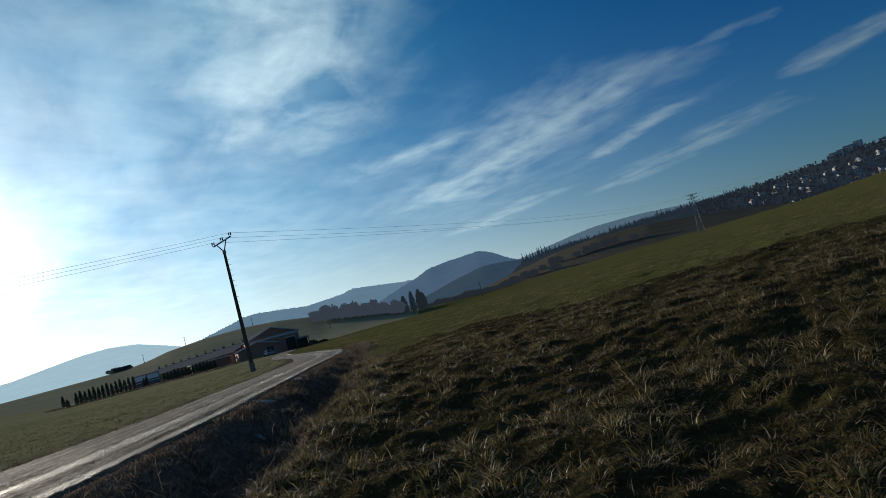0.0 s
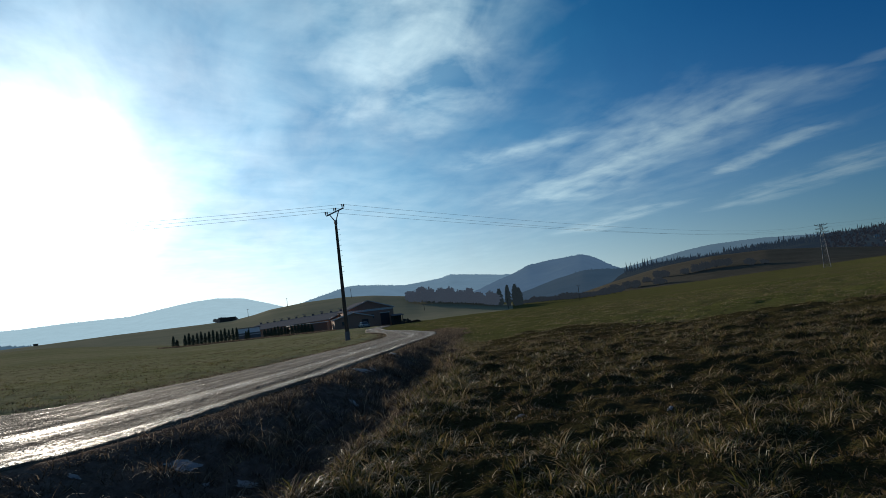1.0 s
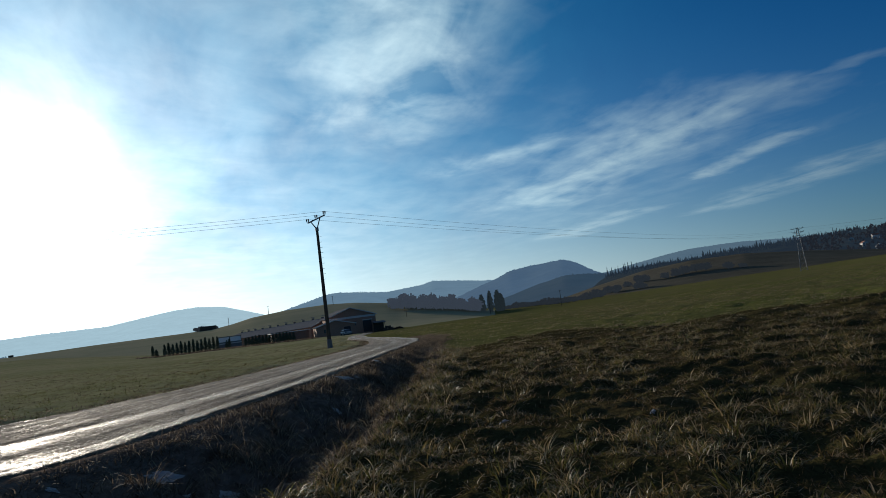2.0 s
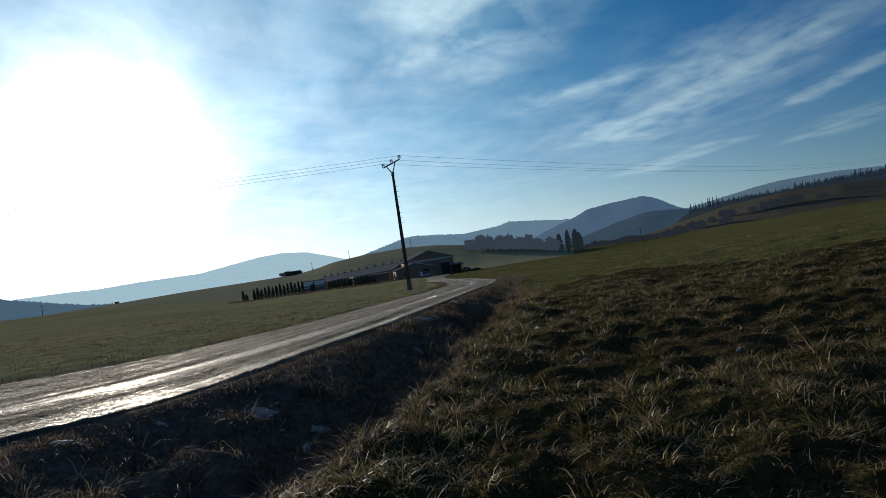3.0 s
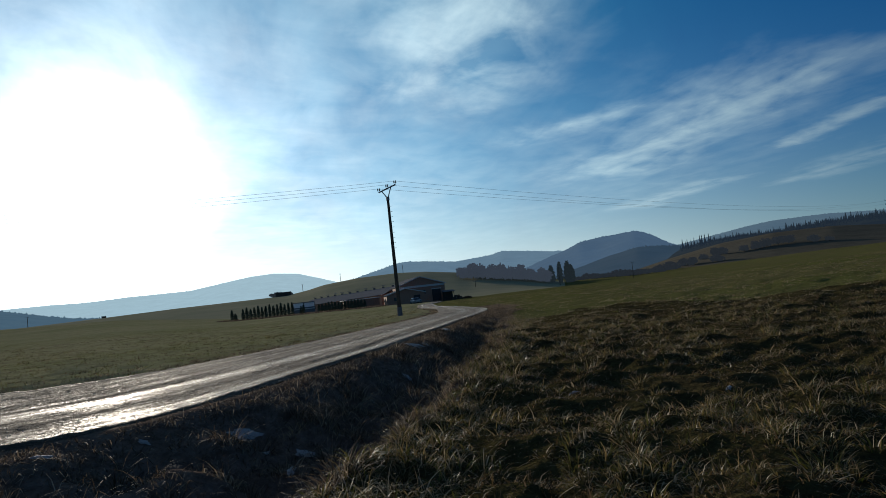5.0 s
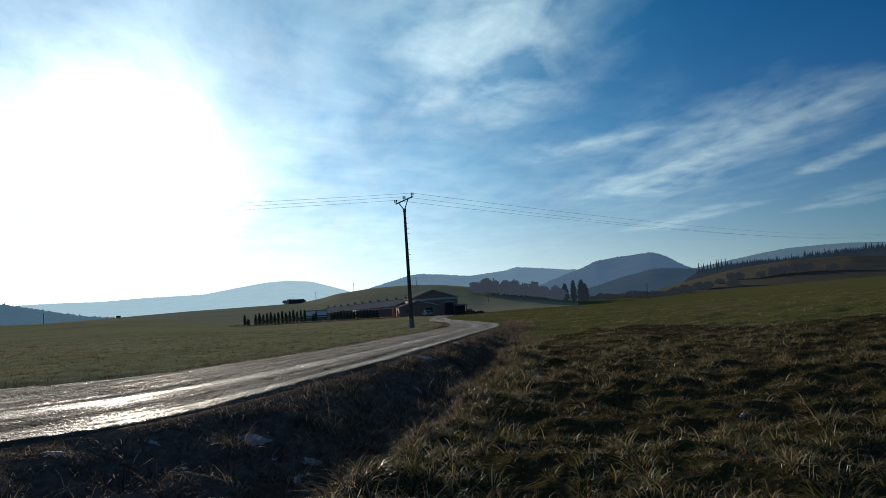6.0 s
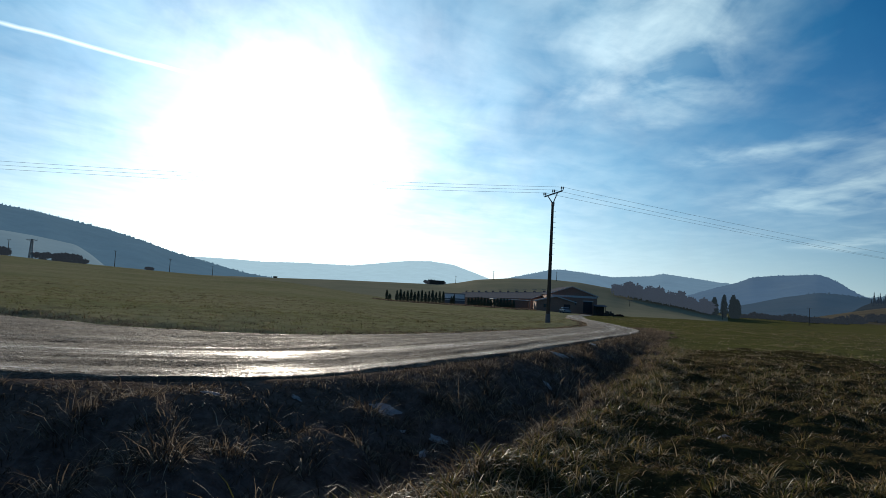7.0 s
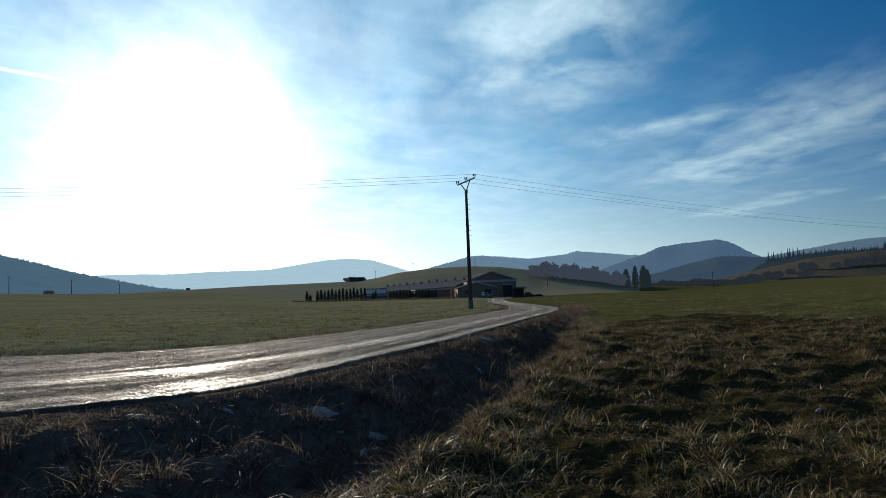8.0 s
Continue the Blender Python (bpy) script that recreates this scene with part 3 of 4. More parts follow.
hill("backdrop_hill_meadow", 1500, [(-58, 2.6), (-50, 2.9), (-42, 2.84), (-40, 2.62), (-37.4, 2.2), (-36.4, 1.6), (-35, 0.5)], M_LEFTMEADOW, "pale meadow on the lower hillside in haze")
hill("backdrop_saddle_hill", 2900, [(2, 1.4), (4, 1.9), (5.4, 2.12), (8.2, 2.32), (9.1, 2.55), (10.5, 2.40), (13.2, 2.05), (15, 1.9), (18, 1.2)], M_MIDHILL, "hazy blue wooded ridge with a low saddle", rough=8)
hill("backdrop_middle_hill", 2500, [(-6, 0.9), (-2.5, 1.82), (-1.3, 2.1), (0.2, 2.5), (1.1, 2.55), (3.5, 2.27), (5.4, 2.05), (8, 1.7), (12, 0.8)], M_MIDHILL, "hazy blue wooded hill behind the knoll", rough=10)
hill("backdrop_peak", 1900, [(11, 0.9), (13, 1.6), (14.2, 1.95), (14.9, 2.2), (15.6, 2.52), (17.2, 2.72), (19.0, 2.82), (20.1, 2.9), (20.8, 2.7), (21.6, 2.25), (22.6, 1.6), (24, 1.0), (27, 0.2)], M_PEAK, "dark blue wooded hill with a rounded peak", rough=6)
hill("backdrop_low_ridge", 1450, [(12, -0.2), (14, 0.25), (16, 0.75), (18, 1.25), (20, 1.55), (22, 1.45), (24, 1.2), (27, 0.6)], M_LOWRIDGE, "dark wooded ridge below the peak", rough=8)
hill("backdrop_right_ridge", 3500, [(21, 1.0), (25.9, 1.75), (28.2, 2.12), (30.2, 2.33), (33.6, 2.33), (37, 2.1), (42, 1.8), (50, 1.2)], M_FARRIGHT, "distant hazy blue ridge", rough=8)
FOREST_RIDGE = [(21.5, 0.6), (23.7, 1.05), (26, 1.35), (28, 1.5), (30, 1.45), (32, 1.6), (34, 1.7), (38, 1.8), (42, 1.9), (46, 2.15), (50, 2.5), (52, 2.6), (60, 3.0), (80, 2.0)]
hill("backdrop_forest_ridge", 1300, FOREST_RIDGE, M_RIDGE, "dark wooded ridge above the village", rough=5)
BROWN_HILL = [(17, -0.6), (20, -0.2), (22.7, 0.4), (26.4, 1.1), (30, 1.42), (34, 1.4), (38, 1.0), (42, 0.5), (47, -0.1)]
hill("pasture_hill", 900, BROWN_HILL, M_BROWN, "brown winter pasture on a rounded hillside", folds=0.0)
KNOLL = [(-34, 0.3), (-30, 0.45), (-22.4, 0.6), (-17.6, 0.72), (-11, 0.78), (-9, 0.82), (-7.4, 1.05), (-6, 1.36), (-3.2, 1.63), (0.1, 1.70), (2.5, 1.56), (5.1, 1.2), (6.2, 0.97), (7.5, 0.8), (10, 0.35), (12.2, -0.2), (14, -0.6)]
hill("pasture_knoll", 480, KNOLL, M_KNOLL, "pale grassy knoll behind the barn", foot=-4.0, depth=0.5, folds=0.04)


def on_hill(profile, r, az, drop, foot=-8.0, depth=0.45):
    """A place on the front slope of a hill; drop: 0 at the crest, 1 at the foot."""
    a, e = np.array(profile, float).T
    s = 1 - drop
    crest = EYE_Z + r * math.tan(radians(float(np.interp(az, a, e))))
    h = s * s * (3 - 2 * s) * 0.55 + 0.45 * s
    rr = r * (1 - depth * drop)
    return polar(az, rr, foot + (crest - foot) * h)


# ---------------------------------------------------------------- the power line
POLE_AT = (0.0, 54.0)


def gz(x, y):
    return float(ground_z(np.array([float(x)]), np.array([float(y)]))[0])


def build_pole():
    x, y = POLE_AT
    z = gz(x, y)
    m = Matrix.Translation((x, y, z))
    pole = empty("utility_pole", m, "tall dark timber utility pole with slanted steel crossarm beside road", "utility pole")
    part("post", tube((0, 0, -0.4), (0, 0, 9.35), 0.17, 0.10, 14), M_POLE, pole)
    part("footing", tube((0, 0, -0.3), (0, 0, 0.55), 0.21, 0.19, 12), M_ROOF, pole, "grey concrete footing sleeve")
    a, b = Vector((-0.68, 0.0, 9.78)), Vector((0.74, 0.0, 10.32))
    d = (b - a)
    arm = block((d.length, 0.10, 0.10), Matrix.Translation((a + b) / 2) @ pose(0, 0, 0, 0, -math.degrees(math.atan2(d.z, d.x)), 0), 0.01)
    part("crossarm", arm, M_STEEL, pole, "slanted galvanised steel crossarm")
    part("brace", tube((-0.02, 0, 9.28), a.lerp(b, 0.18), 0.045, 0.04, 6), M_STEEL, pole)
    part("brace", tube((0.02, 0, 9.28), a.lerp(b, 0.72), 0.045, 0.04, 6), M_STEEL, pole)
    part("collar", tube((0, 0, 9.1), (0, 0, 9.38), 0.135, 0.135, 12), M_STEEL, pole, "steel clamp collar")
    tops = []
    for f in (0.02, 0.50, 0.97):
        for s in (-0.07, 0.07):
            p = a.lerp(b, f) + Vector((s, 0, 0.03))
            bm = tube(p, p + Vector((0, 0, 0.12)), 0.02, 0.02, 6)
            for k in range(3):
                add_tube(bm, p + Vector((0, 0, 0.10 + 0.07 * k)), p + Vector((0, 0, 0.16 + 0.07 * k)), 0.06, 0.04, 10)
            part("insulator", bm, M_CERAMIC, pole, "brown porcelain insulator")
        tops.append(m @ (a.lerp(b, f) + Vector((0, 0, 0.30))))
    for k in range(9):
        s = 0.12 if k % 2 else 0.10
        zz = 8.6 - 0.42 * k
        part("step_iron", tube((0.08, 0.0, zz), (0.08 + s + 0.10, 0.0, zz + 0.02), 0.014, 0.014, 5), M_STEEL, pole)
    return tops


def cable(a, b, sag, label):
    a, b = Vector(a), Vector(b)
    n = 40
    cu = bpy.data.curves.new("power_cable", "CURVE")
    cu.dimensions, cu.bevel_depth, cu.bevel_resolution = "3D", 0.0095, 1
    sp = cu.splines.new("POLY")
    sp.points.add(n)
    for i in range(n + 1):
        t = i / n
        p = a.lerp(b, t)
        sp.points[i].co = (p.x, p.y, p.z - sag * 4 * t * (1 - t), 1)
    cu.materials.append(M_WIRE)
    tmp = bpy.data.objects.new("tmp", cu)
    me = bpy.data.meshes.new_from_object(tmp)
    bpy.data.objects.remove(tmp)
    tagged(new("power_cable", me), label, "power cable", "cables of the power line")


def build_pylon(name, at, height, label, arms=3, turn=0.0, base=1.1):
    x, y, z = at
    py = empty(name, pose(x, y, z, 0, 0, turn), label, "pylon", "pylons of the power line")
    top = 0.28
    for sx in (-1, 1):
        for sy in (-1, 1):
            part("leg", tube((sx * base, sy * base, -0.3), (sx * top, sy * top, height), 0.13, 0.10, 5), M_STEEL, py)
    n = 9
    for k in range(n):
        z0, z1 = height * k / n, height * (k + 1) / n
        w0, w1 = base + (top - base) * k / n, base + (top - base) * (k + 1) / n
        bm = bmesh.new()
        for s in (-1, 1):
            add_tube(bm, (-w0, s * w0, z0), (w1, s * w1, z1), 0.055, 0.055, 4)
            add_tube(bm, (s * w0, w0, z0), (s * w1, -w1, z1), 0.055, 0.055, 4)
            add_tube(bm, (w0, s * w0, z0), (-w1, s * w1, z1), 0.055, 0.055, 4)
        part("lattice_bracing", bm, M_STEEL, py)
    for k in range(arms):
        zz = height - 0.35 - 1.25 * k
        bm = block((4.0 - 0.25 * k, 0.12, 0.12), Matrix.Translation((0, 0, zz)))
        for s in (-1, 1):
            add_tube(bm, (s * 1.8, 0, zz), (s * 0.3, 0, zz - 0.55), 0.05, 0.05, 4)
            for q in (0.9, 1.8):
                add_tube(bm, (s * q, 0, zz), (s * q, 0, zz + 0.42), 0.06, 0.05, 6)
        part("crossarm", bm, M_STEEL, py)
    return py


def build_far_pole(at, height, width=1.5, turn=0.0, label="weathered timber utility pole standing in the meadow"):
    p = empty("utility_pole", pose(*at, 0, 0, turn), label, "utility pole", "far poles")
    part("post", tube((0, 0, -0.3), (0, 0, height), 0.17, 0.11, 8), M_POLE, p)
    part("crossarm", block((width, 0.12, 0.12), Matrix.Translation((0, 0, height - 0.15))), M_STEEL, p)
    for s in (-0.45, 0.0, 0.45):
        part("insulator", tube((s * width, 0, height - 0.1), (s * width, 0, height + 0.28), 0.06, 0.05, 6), M_CERAMIC, p)
    return p


def on_land(az, r):
    x, y, _ = polar(az, r)
    return (x, y, gz(x, y))


tops = build_pole()
pyl = on_land(37.9, 262)
build_pylon("lattice_pylon", pyl, 15.0, "grey steel lattice pylon on the meadow ridge", turn=-38)
for k, t in enumerate(tops):
    end = Vector(pyl) + Vector((-1.5 + 1.5 * k, 1.2 - 1.2 * k, 14.7 - 1.0 * (k == 1)))
    cable(t, end, 2.3, "thin power cable running from pole to pylon")
    cable(t, Vector((-104, 22, 10.6 + 0.27 * k)) + Vector((0.2 * k, 0, 0)), 1.6, "thin power cable running off the timber pole")
    cable(end, end + Vector((150, -55, 3.5)), 2.0, "thin power cable running on from the pylon")
build_far_pole((-104, 22, gz(-104, 22)), 10.3, 1.6, 60, "timber utility pole at the field's edge")
build_far_pole(on_land(44.5, 258), 10.2, 0.5, 0, "leaning pale timber pole on the meadow ridge")
build_pylon("lattice_pylon", on_land(-40.2, 300), 7.2, "narrow steel lattice pylon at the field's edge", arms=1, turn=20, base=0.6)
for az, r, h in ((-41.6, 320, 6.6), (-34.7, 330, 7.0), (-30.8, 340, 6.2), (-27.6, 380, 5.6)):
    build_far_pole(on_land(az, r), h, 1.2, 10, "dark timber pole on the field's skyline")
for az, r, h in ((6.6, 330, 6.9), (13.62, 345, 10.0), (19.55, 360, 8.0)):
    build_far_pole(on_land(az, r), h, 1.8, 0)

for az, el, h in ((-4.6, 0.72, 5.6), (-7.75, 1.0, 5.0), (0.65, 0.98, 5.8)):
    q = on_hill(KNOLL, 480, az, 0.10, -4.0, 0.5)
    build_far_pole(q, h, 1.0, 0, "thin timber pole on the pasture knoll")


# ---------------------------------------------------------------- the farm
def gable_house(name, m, w, d, eave, ridge, wall, roof, label, category, over=0.3, group=""):
    """A gabled block: w across the gable, d deep along +y, its front at y = 0."""
    ob = empty(name, m, label, category, group)
    bm = bmesh.new()
    outline = [(-w / 2, -0.6), (w / 2, -0.6), (w / 2, eave), (0, ridge), (-w / 2, eave)]
    front = [bm.verts.new((x, 0, z)) for x, z in outline]
    back = [bm.verts.new((x, d, z)) for x, z in outline]
    bm.faces.new(front)
    bm.faces.new(back[::-1])
    for i in range(5):
        j = (i + 1) % 5
        bm.faces.new((front[i], back[i], back[j], front[j]))
    part("wall", bm, wall, ob)
    slope = math.atan2(ridge - eave, w / 2)
    run = math.hypot(ridge - eave, w / 2) + over
    for s in (-1, 1):
        mid = Vector((s * math.cos(slope) * run / 2, d / 2, ridge + 0.08 - math.sin(slope) * run / 2))
        part("roof", block((run, d + 2 * over, 0.12), Matrix.Translation(mid) @ pose(0, 0, 0, 0, s * math.degrees(slope), 0), 0.02), roof, ob)
        part("fascia", block((run, 0.08, 0.22), Matrix.Translation((mid.x, -over - 0.05, mid.z)) @ pose(0, 0, 0, 0, s * math.degrees(slope), 0)), M_PLASTER, ob, "pale fascia board")
    return ob


def local_box(size, at, bevel=0.0):
    return block(size, Matrix.Translation(at), bevel)


def build_barn():
    at = on_land(1.95, 172)
    z = 1.6 - 172 * math.tan(radians(0.95))
    hall = gable_house("barn", pose(at[0], at[1], z, 0, 0, 8), 12.6, 22, 4.2, 6.35, M_BRICK, M_ROOF, "brick farm hall with a low gabled grey roof", "barn")
    door = part("door", local_box((2.2, 0.12, 2.9), (4.0, -0.06, 1.45), 0.02), M_DARK, hall, "tall dark doorway")
    part("lintel", local_box((2.6, 0.16, 0.2), (4.0, -0.09, 3.02)), M_PLASTER, hall)
    part("plaster_band", local_box((12.4, 0.06, 0.5), (0, -0.04, 4.0)), M_PLASTER, hall, "pale plaster band")
    for s in (-1.6, 0.6):
        w = part("window", local_box((1.1, 0.1, 0.9), (s, -0.05, 2.4)), M_GLASS, hall)
    # long low wing
    a, b = Vector(on_land(0.2, 180)), Vector(on_land(-7.0, 236))
    turn = math.degrees(math.atan2(b.y - a.y, b.x - a.x)) - 90
    length = (b.to_2d() - a.to_2d()).length
    wing = gable_house("cowshed", pose(a.x, a.y, z, -0.9, 0, turn), 11.0, length, 2.9, 4.75, M_BRICK, M_ROOF, "long low brick cowshed with a grey roof and ridge vents", "barn")
    for k in range(11):
        v = part("ridge_vent", local_box((0.5, 0.5, 0.55), (0, 3.5 + k * 5.6, 4.98), 0.03), M_ROOF, wing)
        part("cap", local_box((1.0, 1.0, 0.08), (0, 3.5 + k * 5.6, 5.55)), M_STEEL, v)
    for k in range(16):
        part("window", local_box((0.08, 1.5, 0.8), (5.53, 3 + k * 4.0, 1.9)), M_GLASS, wing)
        part("window", local_box((0.08, 1.5, 0.8), (-5.53, 3 + k * 4.0, 1.9)), M_GLASS, wing)
    # lean-to in front
    p = on_land(0.3, 160)
    annex = gable_house("annex", pose(p[0] + 1.0, p[1], z, 0, 0, 6), 9.0, 8.0, 2.5, 3.7, M_BRICK, M_ROOF, "small brick annex with a pale verge on its roof", "outbuilding")
    part("door", local_box((1.5, 0.1, 2.0), (2.6, -0.05, 1.0)), M_DARK, annex)
    part("window", local_box((1.2, 0.1, 0.8), (-2.2, -0.05, 1.5)), M_GLASS, annex)
    p = on_land(-3.0, 166)
    low = empty("low_shed", pose(p[0], p[1], z, 0, 0, 14), "low brick shed with a pale flat roof edge", "outbuilding")
    part("wall", local_box((8.5, 5, 2.6), (0, 2.5, 1.0)), M_BRICK, low)
    part("roof", local_box((9.2, 5.8, 0.18), (0, 2.5, 2.4), 0.03), M_PLASTER, low)
    # pale sheeted shed at the far end
    p = on_land(-7.8, 200)
    sh = empty("sheeted_shed", pose(p[0], p[1], 1.6 - 200 * math.tan(radians(0.75)), 0, 0, 10), "low shed with white sheet panels under a flat roof", "outbuilding")
    part("frame", local_box((6.2, 3.0, 2.9), (0, 1.6, 1.45)), M_ROOF, sh)
    for s in (-1.55, 1.55):
        part("panel", local_box((2.8, 0.1, 1.25), (s, 0.03, 2.2), 0.01), M_WHITE, sh, "white sheet panel")
    part("sill", local_box((6.2, 0.14, 0.25), (0, 0.02, 1.1)), M_PLASTER, sh)
    part("roof", local_box((6.6, 3.6, 0.14), (0, 1.6, 3.0)), M_ROOF, sh)
    p = on_hill(KNOLL, 480, -22.7, 0.02, -4.0, 0.5)
    cabin = empty("cabin", pose(p.x, p.y, p.z, 0, 0, 15), "tiny dark cabin on the field's skyline", "hut")
    part("wall", local_box((2.4, 2.0, 1.4), (0, 0, 0.3)), M_POLE, cabin)
    part("roof", local_box((2.8, 2.4, 0.12), (0, 0, 1.05)), M_ROOF, cabin)
    p = on_hill(KNOLL, 480, -9.35, 0.03, -4.0, 0.5)
    hut = empty("field_hut", pose(p.x, p.y, p.z - 0.4, 0, 0, 10), "dark flat-roofed hut on the pasture skyline", "hut")
    part("wall", local_box((10.0, 5, 3.6), (0, 0, 1.0)), M_POLE, hut)
    part("door", local_box((1.4, 0.1, 2.1), (2.0, -2.53, 1.2)), M_DARK, hut)
    part("roof", local_box((10.8, 5.8, 0.25), (0, 0, 2.9), 0.03), M_ROOF, hut)


def build_van():
    at = on_land(1.45, 152)
    z = 1.6 - 152 * math.tan(radians(1.05))
    van = empty("car", pose(at[0], at[1], z, 0, 0, 12), "pale grey parked car beside the brick annex", "car")
    body = local_box((1.7, 4.2, 0.55), (0, 0, 0.60), 0.12)
    add_box(body, (1.45, 2.2, 0.52), Matrix.Translation((0, 0.35, 1.10)), 0.16)
    part("body", body, M_PAINT, van)
    part("windscreen", block((1.25, 0.05, 0.42), Matrix.Translation((0, -0.78, 1.10)) @ pose(0, 0, 0, -20, 0, 0)), M_GLASS, van)
    for sx in (-0.62, 0.62):
        part("headlight", local_box((0.32, 0.05, 0.16), (sx, -2.11, 0.66)), M_GLASS, van)
    for sx in (-0.82, 0.82):
        for sy in (-1.4, 1.4):
            w = part("wheel", tube((sx - 0.1, sy, 0.33), (sx + 0.1, sy, 0.33), 0.33, 0.33, 14), M_TYRE, van)
            part("rim", tube((sx - 0.11, sy, 0.33), (sx + 0.11, sy, 0.33), 0.18, 0.18, 10), M_STEEL, w)


def build_yard():
    """The lean-to and the log stack beside the hall."""
    q = polar(4.25, 171)
    z = gz(q.x, q.y)
    lean = empty("lean_to", pose(q.x, q.y, z, 0, 0, 8), "low open timber lean-to against the brick hall", "outbuilding")
    for sx in (-1.2, 1.2):
        part("post", tube((sx, -0.9, -0.2), (sx, -0.9, 2.2), 0.07, 0.07, 6), M_POLE, lean)
    part("wall", local_box((2.6, 0.12, 2.5), (0, 1.0, 1.15)), M_POLE, lean)
    part("roof", block((3.0, 2.6, 0.1), Matrix.Translation((0, 0, 2.4)) @ pose(0, 0, 0, 8, 0, 0)), M_ROOF, lean)
    rs = random.Random(77)
    q = polar(4.95, 170)
    z = gz(q.x, q.y)
    for layer, count in enumerate((6, 5, 3)):
        for k in range(count):
            x = (k - (count - 1) / 2) * 0.46
            log = tube((0, -1.4, 0), (0, 1.4, 0), 0.22 * rs.uniform(0.85, 1.1), 0.2 * rs.uniform(0.85, 1.1), 10)
            ob = part("log", log, M_POLE)
            ob.matrix_world = pose(q.x + x, q.y, z + 0.2 + 0.38 * layer, 0, 0, rs.uniform(-4, 4))
            tagged(ob, "dark weathered log stacked beside the barn", "log", "log stack")


build_barn()
build_van()
build_yard()


# ---------------------------------------------------------------- trees and bushes
def leafy(rnd, n, shape, size):
    """Many small leaf clumps: shape(rnd) gives a place; each clump is a pair of crossed slivers."""
    verts, faces = [], []
    for _ in range(n):
        c = Vector(shape(rnd))
        for _ in range(2):
            u = Vector((rnd.uniform(-1, 1), rnd.uniform(-1, 1), rnd.uniform(-1, 1))).normalized()
            w = u.cross(Vector((rnd.uniform(-1, 1), rnd.uniform(-1, 1), rnd.uniform(-1, 1)))).normalized()
            s = size * rnd.uniform(0.6, 1.3)
            k = len(verts)
            verts += [c - u * s, c + w * s * 0.5, c + u * s, c - w * s * 0.5]
            faces.append((k, k + 1, k + 2, k + 3))
    return verts, faces


def columnar_tree(name, at, h, w, mat, seed, label, category, group="", n=260):
    rnd = random.Random(seed)
    ob = empty(name, Matrix.Translation(at), label, category, group)
    part("trunk", tube((0, 0, -0.3), (0, 0, h * 0.7), 0.05 * w + 0.05, 0.03, 6), M_TWIGS, ob)

    def place(r):
        t = r.random()
        rad = w / 2 * min(1, 3.2 * t + 0.35) * (1 - max(0, (t - 0.45) / 0.6) ** 1.6) * math.sqrt(r.random())
        a = r.uniform(0, 2 * math.pi)
        return (rad * math.cos(a), rad * math.sin(a), 0.1 + t * h)
    v, f = leafy(rnd, n, place, w * 0.22)
    mesh_object("crown", v, f, mat, ob)
    return ob


def bush(at, w, h, seed, label, mat=None, n=340, group="bushes"):
    rnd = random.Random(seed)
    ob = empty("bush", Matrix.Translation(at), label, "bush", group)
    for k in range(5):
        a = k * 1.26 + seed
        part("stem", tube((0, 0, -0.2), (w * 0.3 * math.cos(a), w * 0.3 * math.sin(a), h * 0.7), 0.06, 0.03, 5), M_TWIGS, ob)
    lobes = [(rnd.uniform(-0.36, 0.36) * w, rnd.uniform(-0.25, 0.25) * w, rnd.uniform(0.25, 0.62) * h, rnd.uniform(0.25, 0.42)) for _ in range(6)]

    def place(r):
        x, y, z, q = r.choice(lobes)
        d = Vector((r.gauss(0, 1), r.gauss(0, 1), r.gauss(0, 1))).normalized() * r.random() ** 0.4
        return (x + d.x * q * w, y + d.y * q * w, max(0.05, z + d.z * q * h))
    v, f = leafy(rnd, n, place, 0.11 * min(w, 2 * h))
    mesh_object("crown", v, f, mat or M_TWIGS, ob)


# far bushes and conifers emit a faint grey-blue tint in place of haze
M_FARBUSH = haze_glow_material("hazy_twigs", (0.04, 0.033, 0.03), (0.07, 0.058, 0.05), (0.016, 0.021, 0.027), 0.3)
M_FARCONIFER = haze_glow_material("hazy_conifer", (0.015, 0.022, 0.015), (0.03, 0.04, 0.025), (0.012, 0.018, 0.023), 0.3)

# clipped thuja rows before the farm
rnd = random.Random(4)
thujas = [columnar_tree("thuja", (0, 0, -60), 2.7, 0.78, M_THUJA, 30 + k, "dark green columnar thuja in a planted row", "tree", "thuja row") for k in range(3)]
row = [(-13.5, 158, 2.3), (-13.25, 159, 1.5)] + [(-12.65 + 0.3 * k, 158 + 0.4 * k, 2.3 + 0.25 * math.sin(k * 2.1) + 0.03 * k) for k in range(14)]
row += [(-8.05, 172, 2.0), (-7.85, 172, 2.2)] + [(-6.6 + 0.27 * k, 158 + 0.2 * k, 1.75 + 0.35 * math.sin(k * 2.7) ** 2) for k in range(15)]
for k, (az, r, h) in enumerate(row):
    p = polar(az, r)
    low = 1.6 - r * math.tan(radians(0.95 if az > -9 else 0.86))
    z = min(gz(p.x, p.y), low)
    s = (h + 0.25) / 2.7
    m = pose(p.x, p.y, z, 0, 0, 40 * k)
    src = thujas[k % 3]
    if k < 3:
        src.matrix_world = m
        src.scale = (1, 1, s)
    else:
        src.scale, keep = (1, 1, s), src.scale.copy()
        copy_thing(src, m)
        src.scale = keep

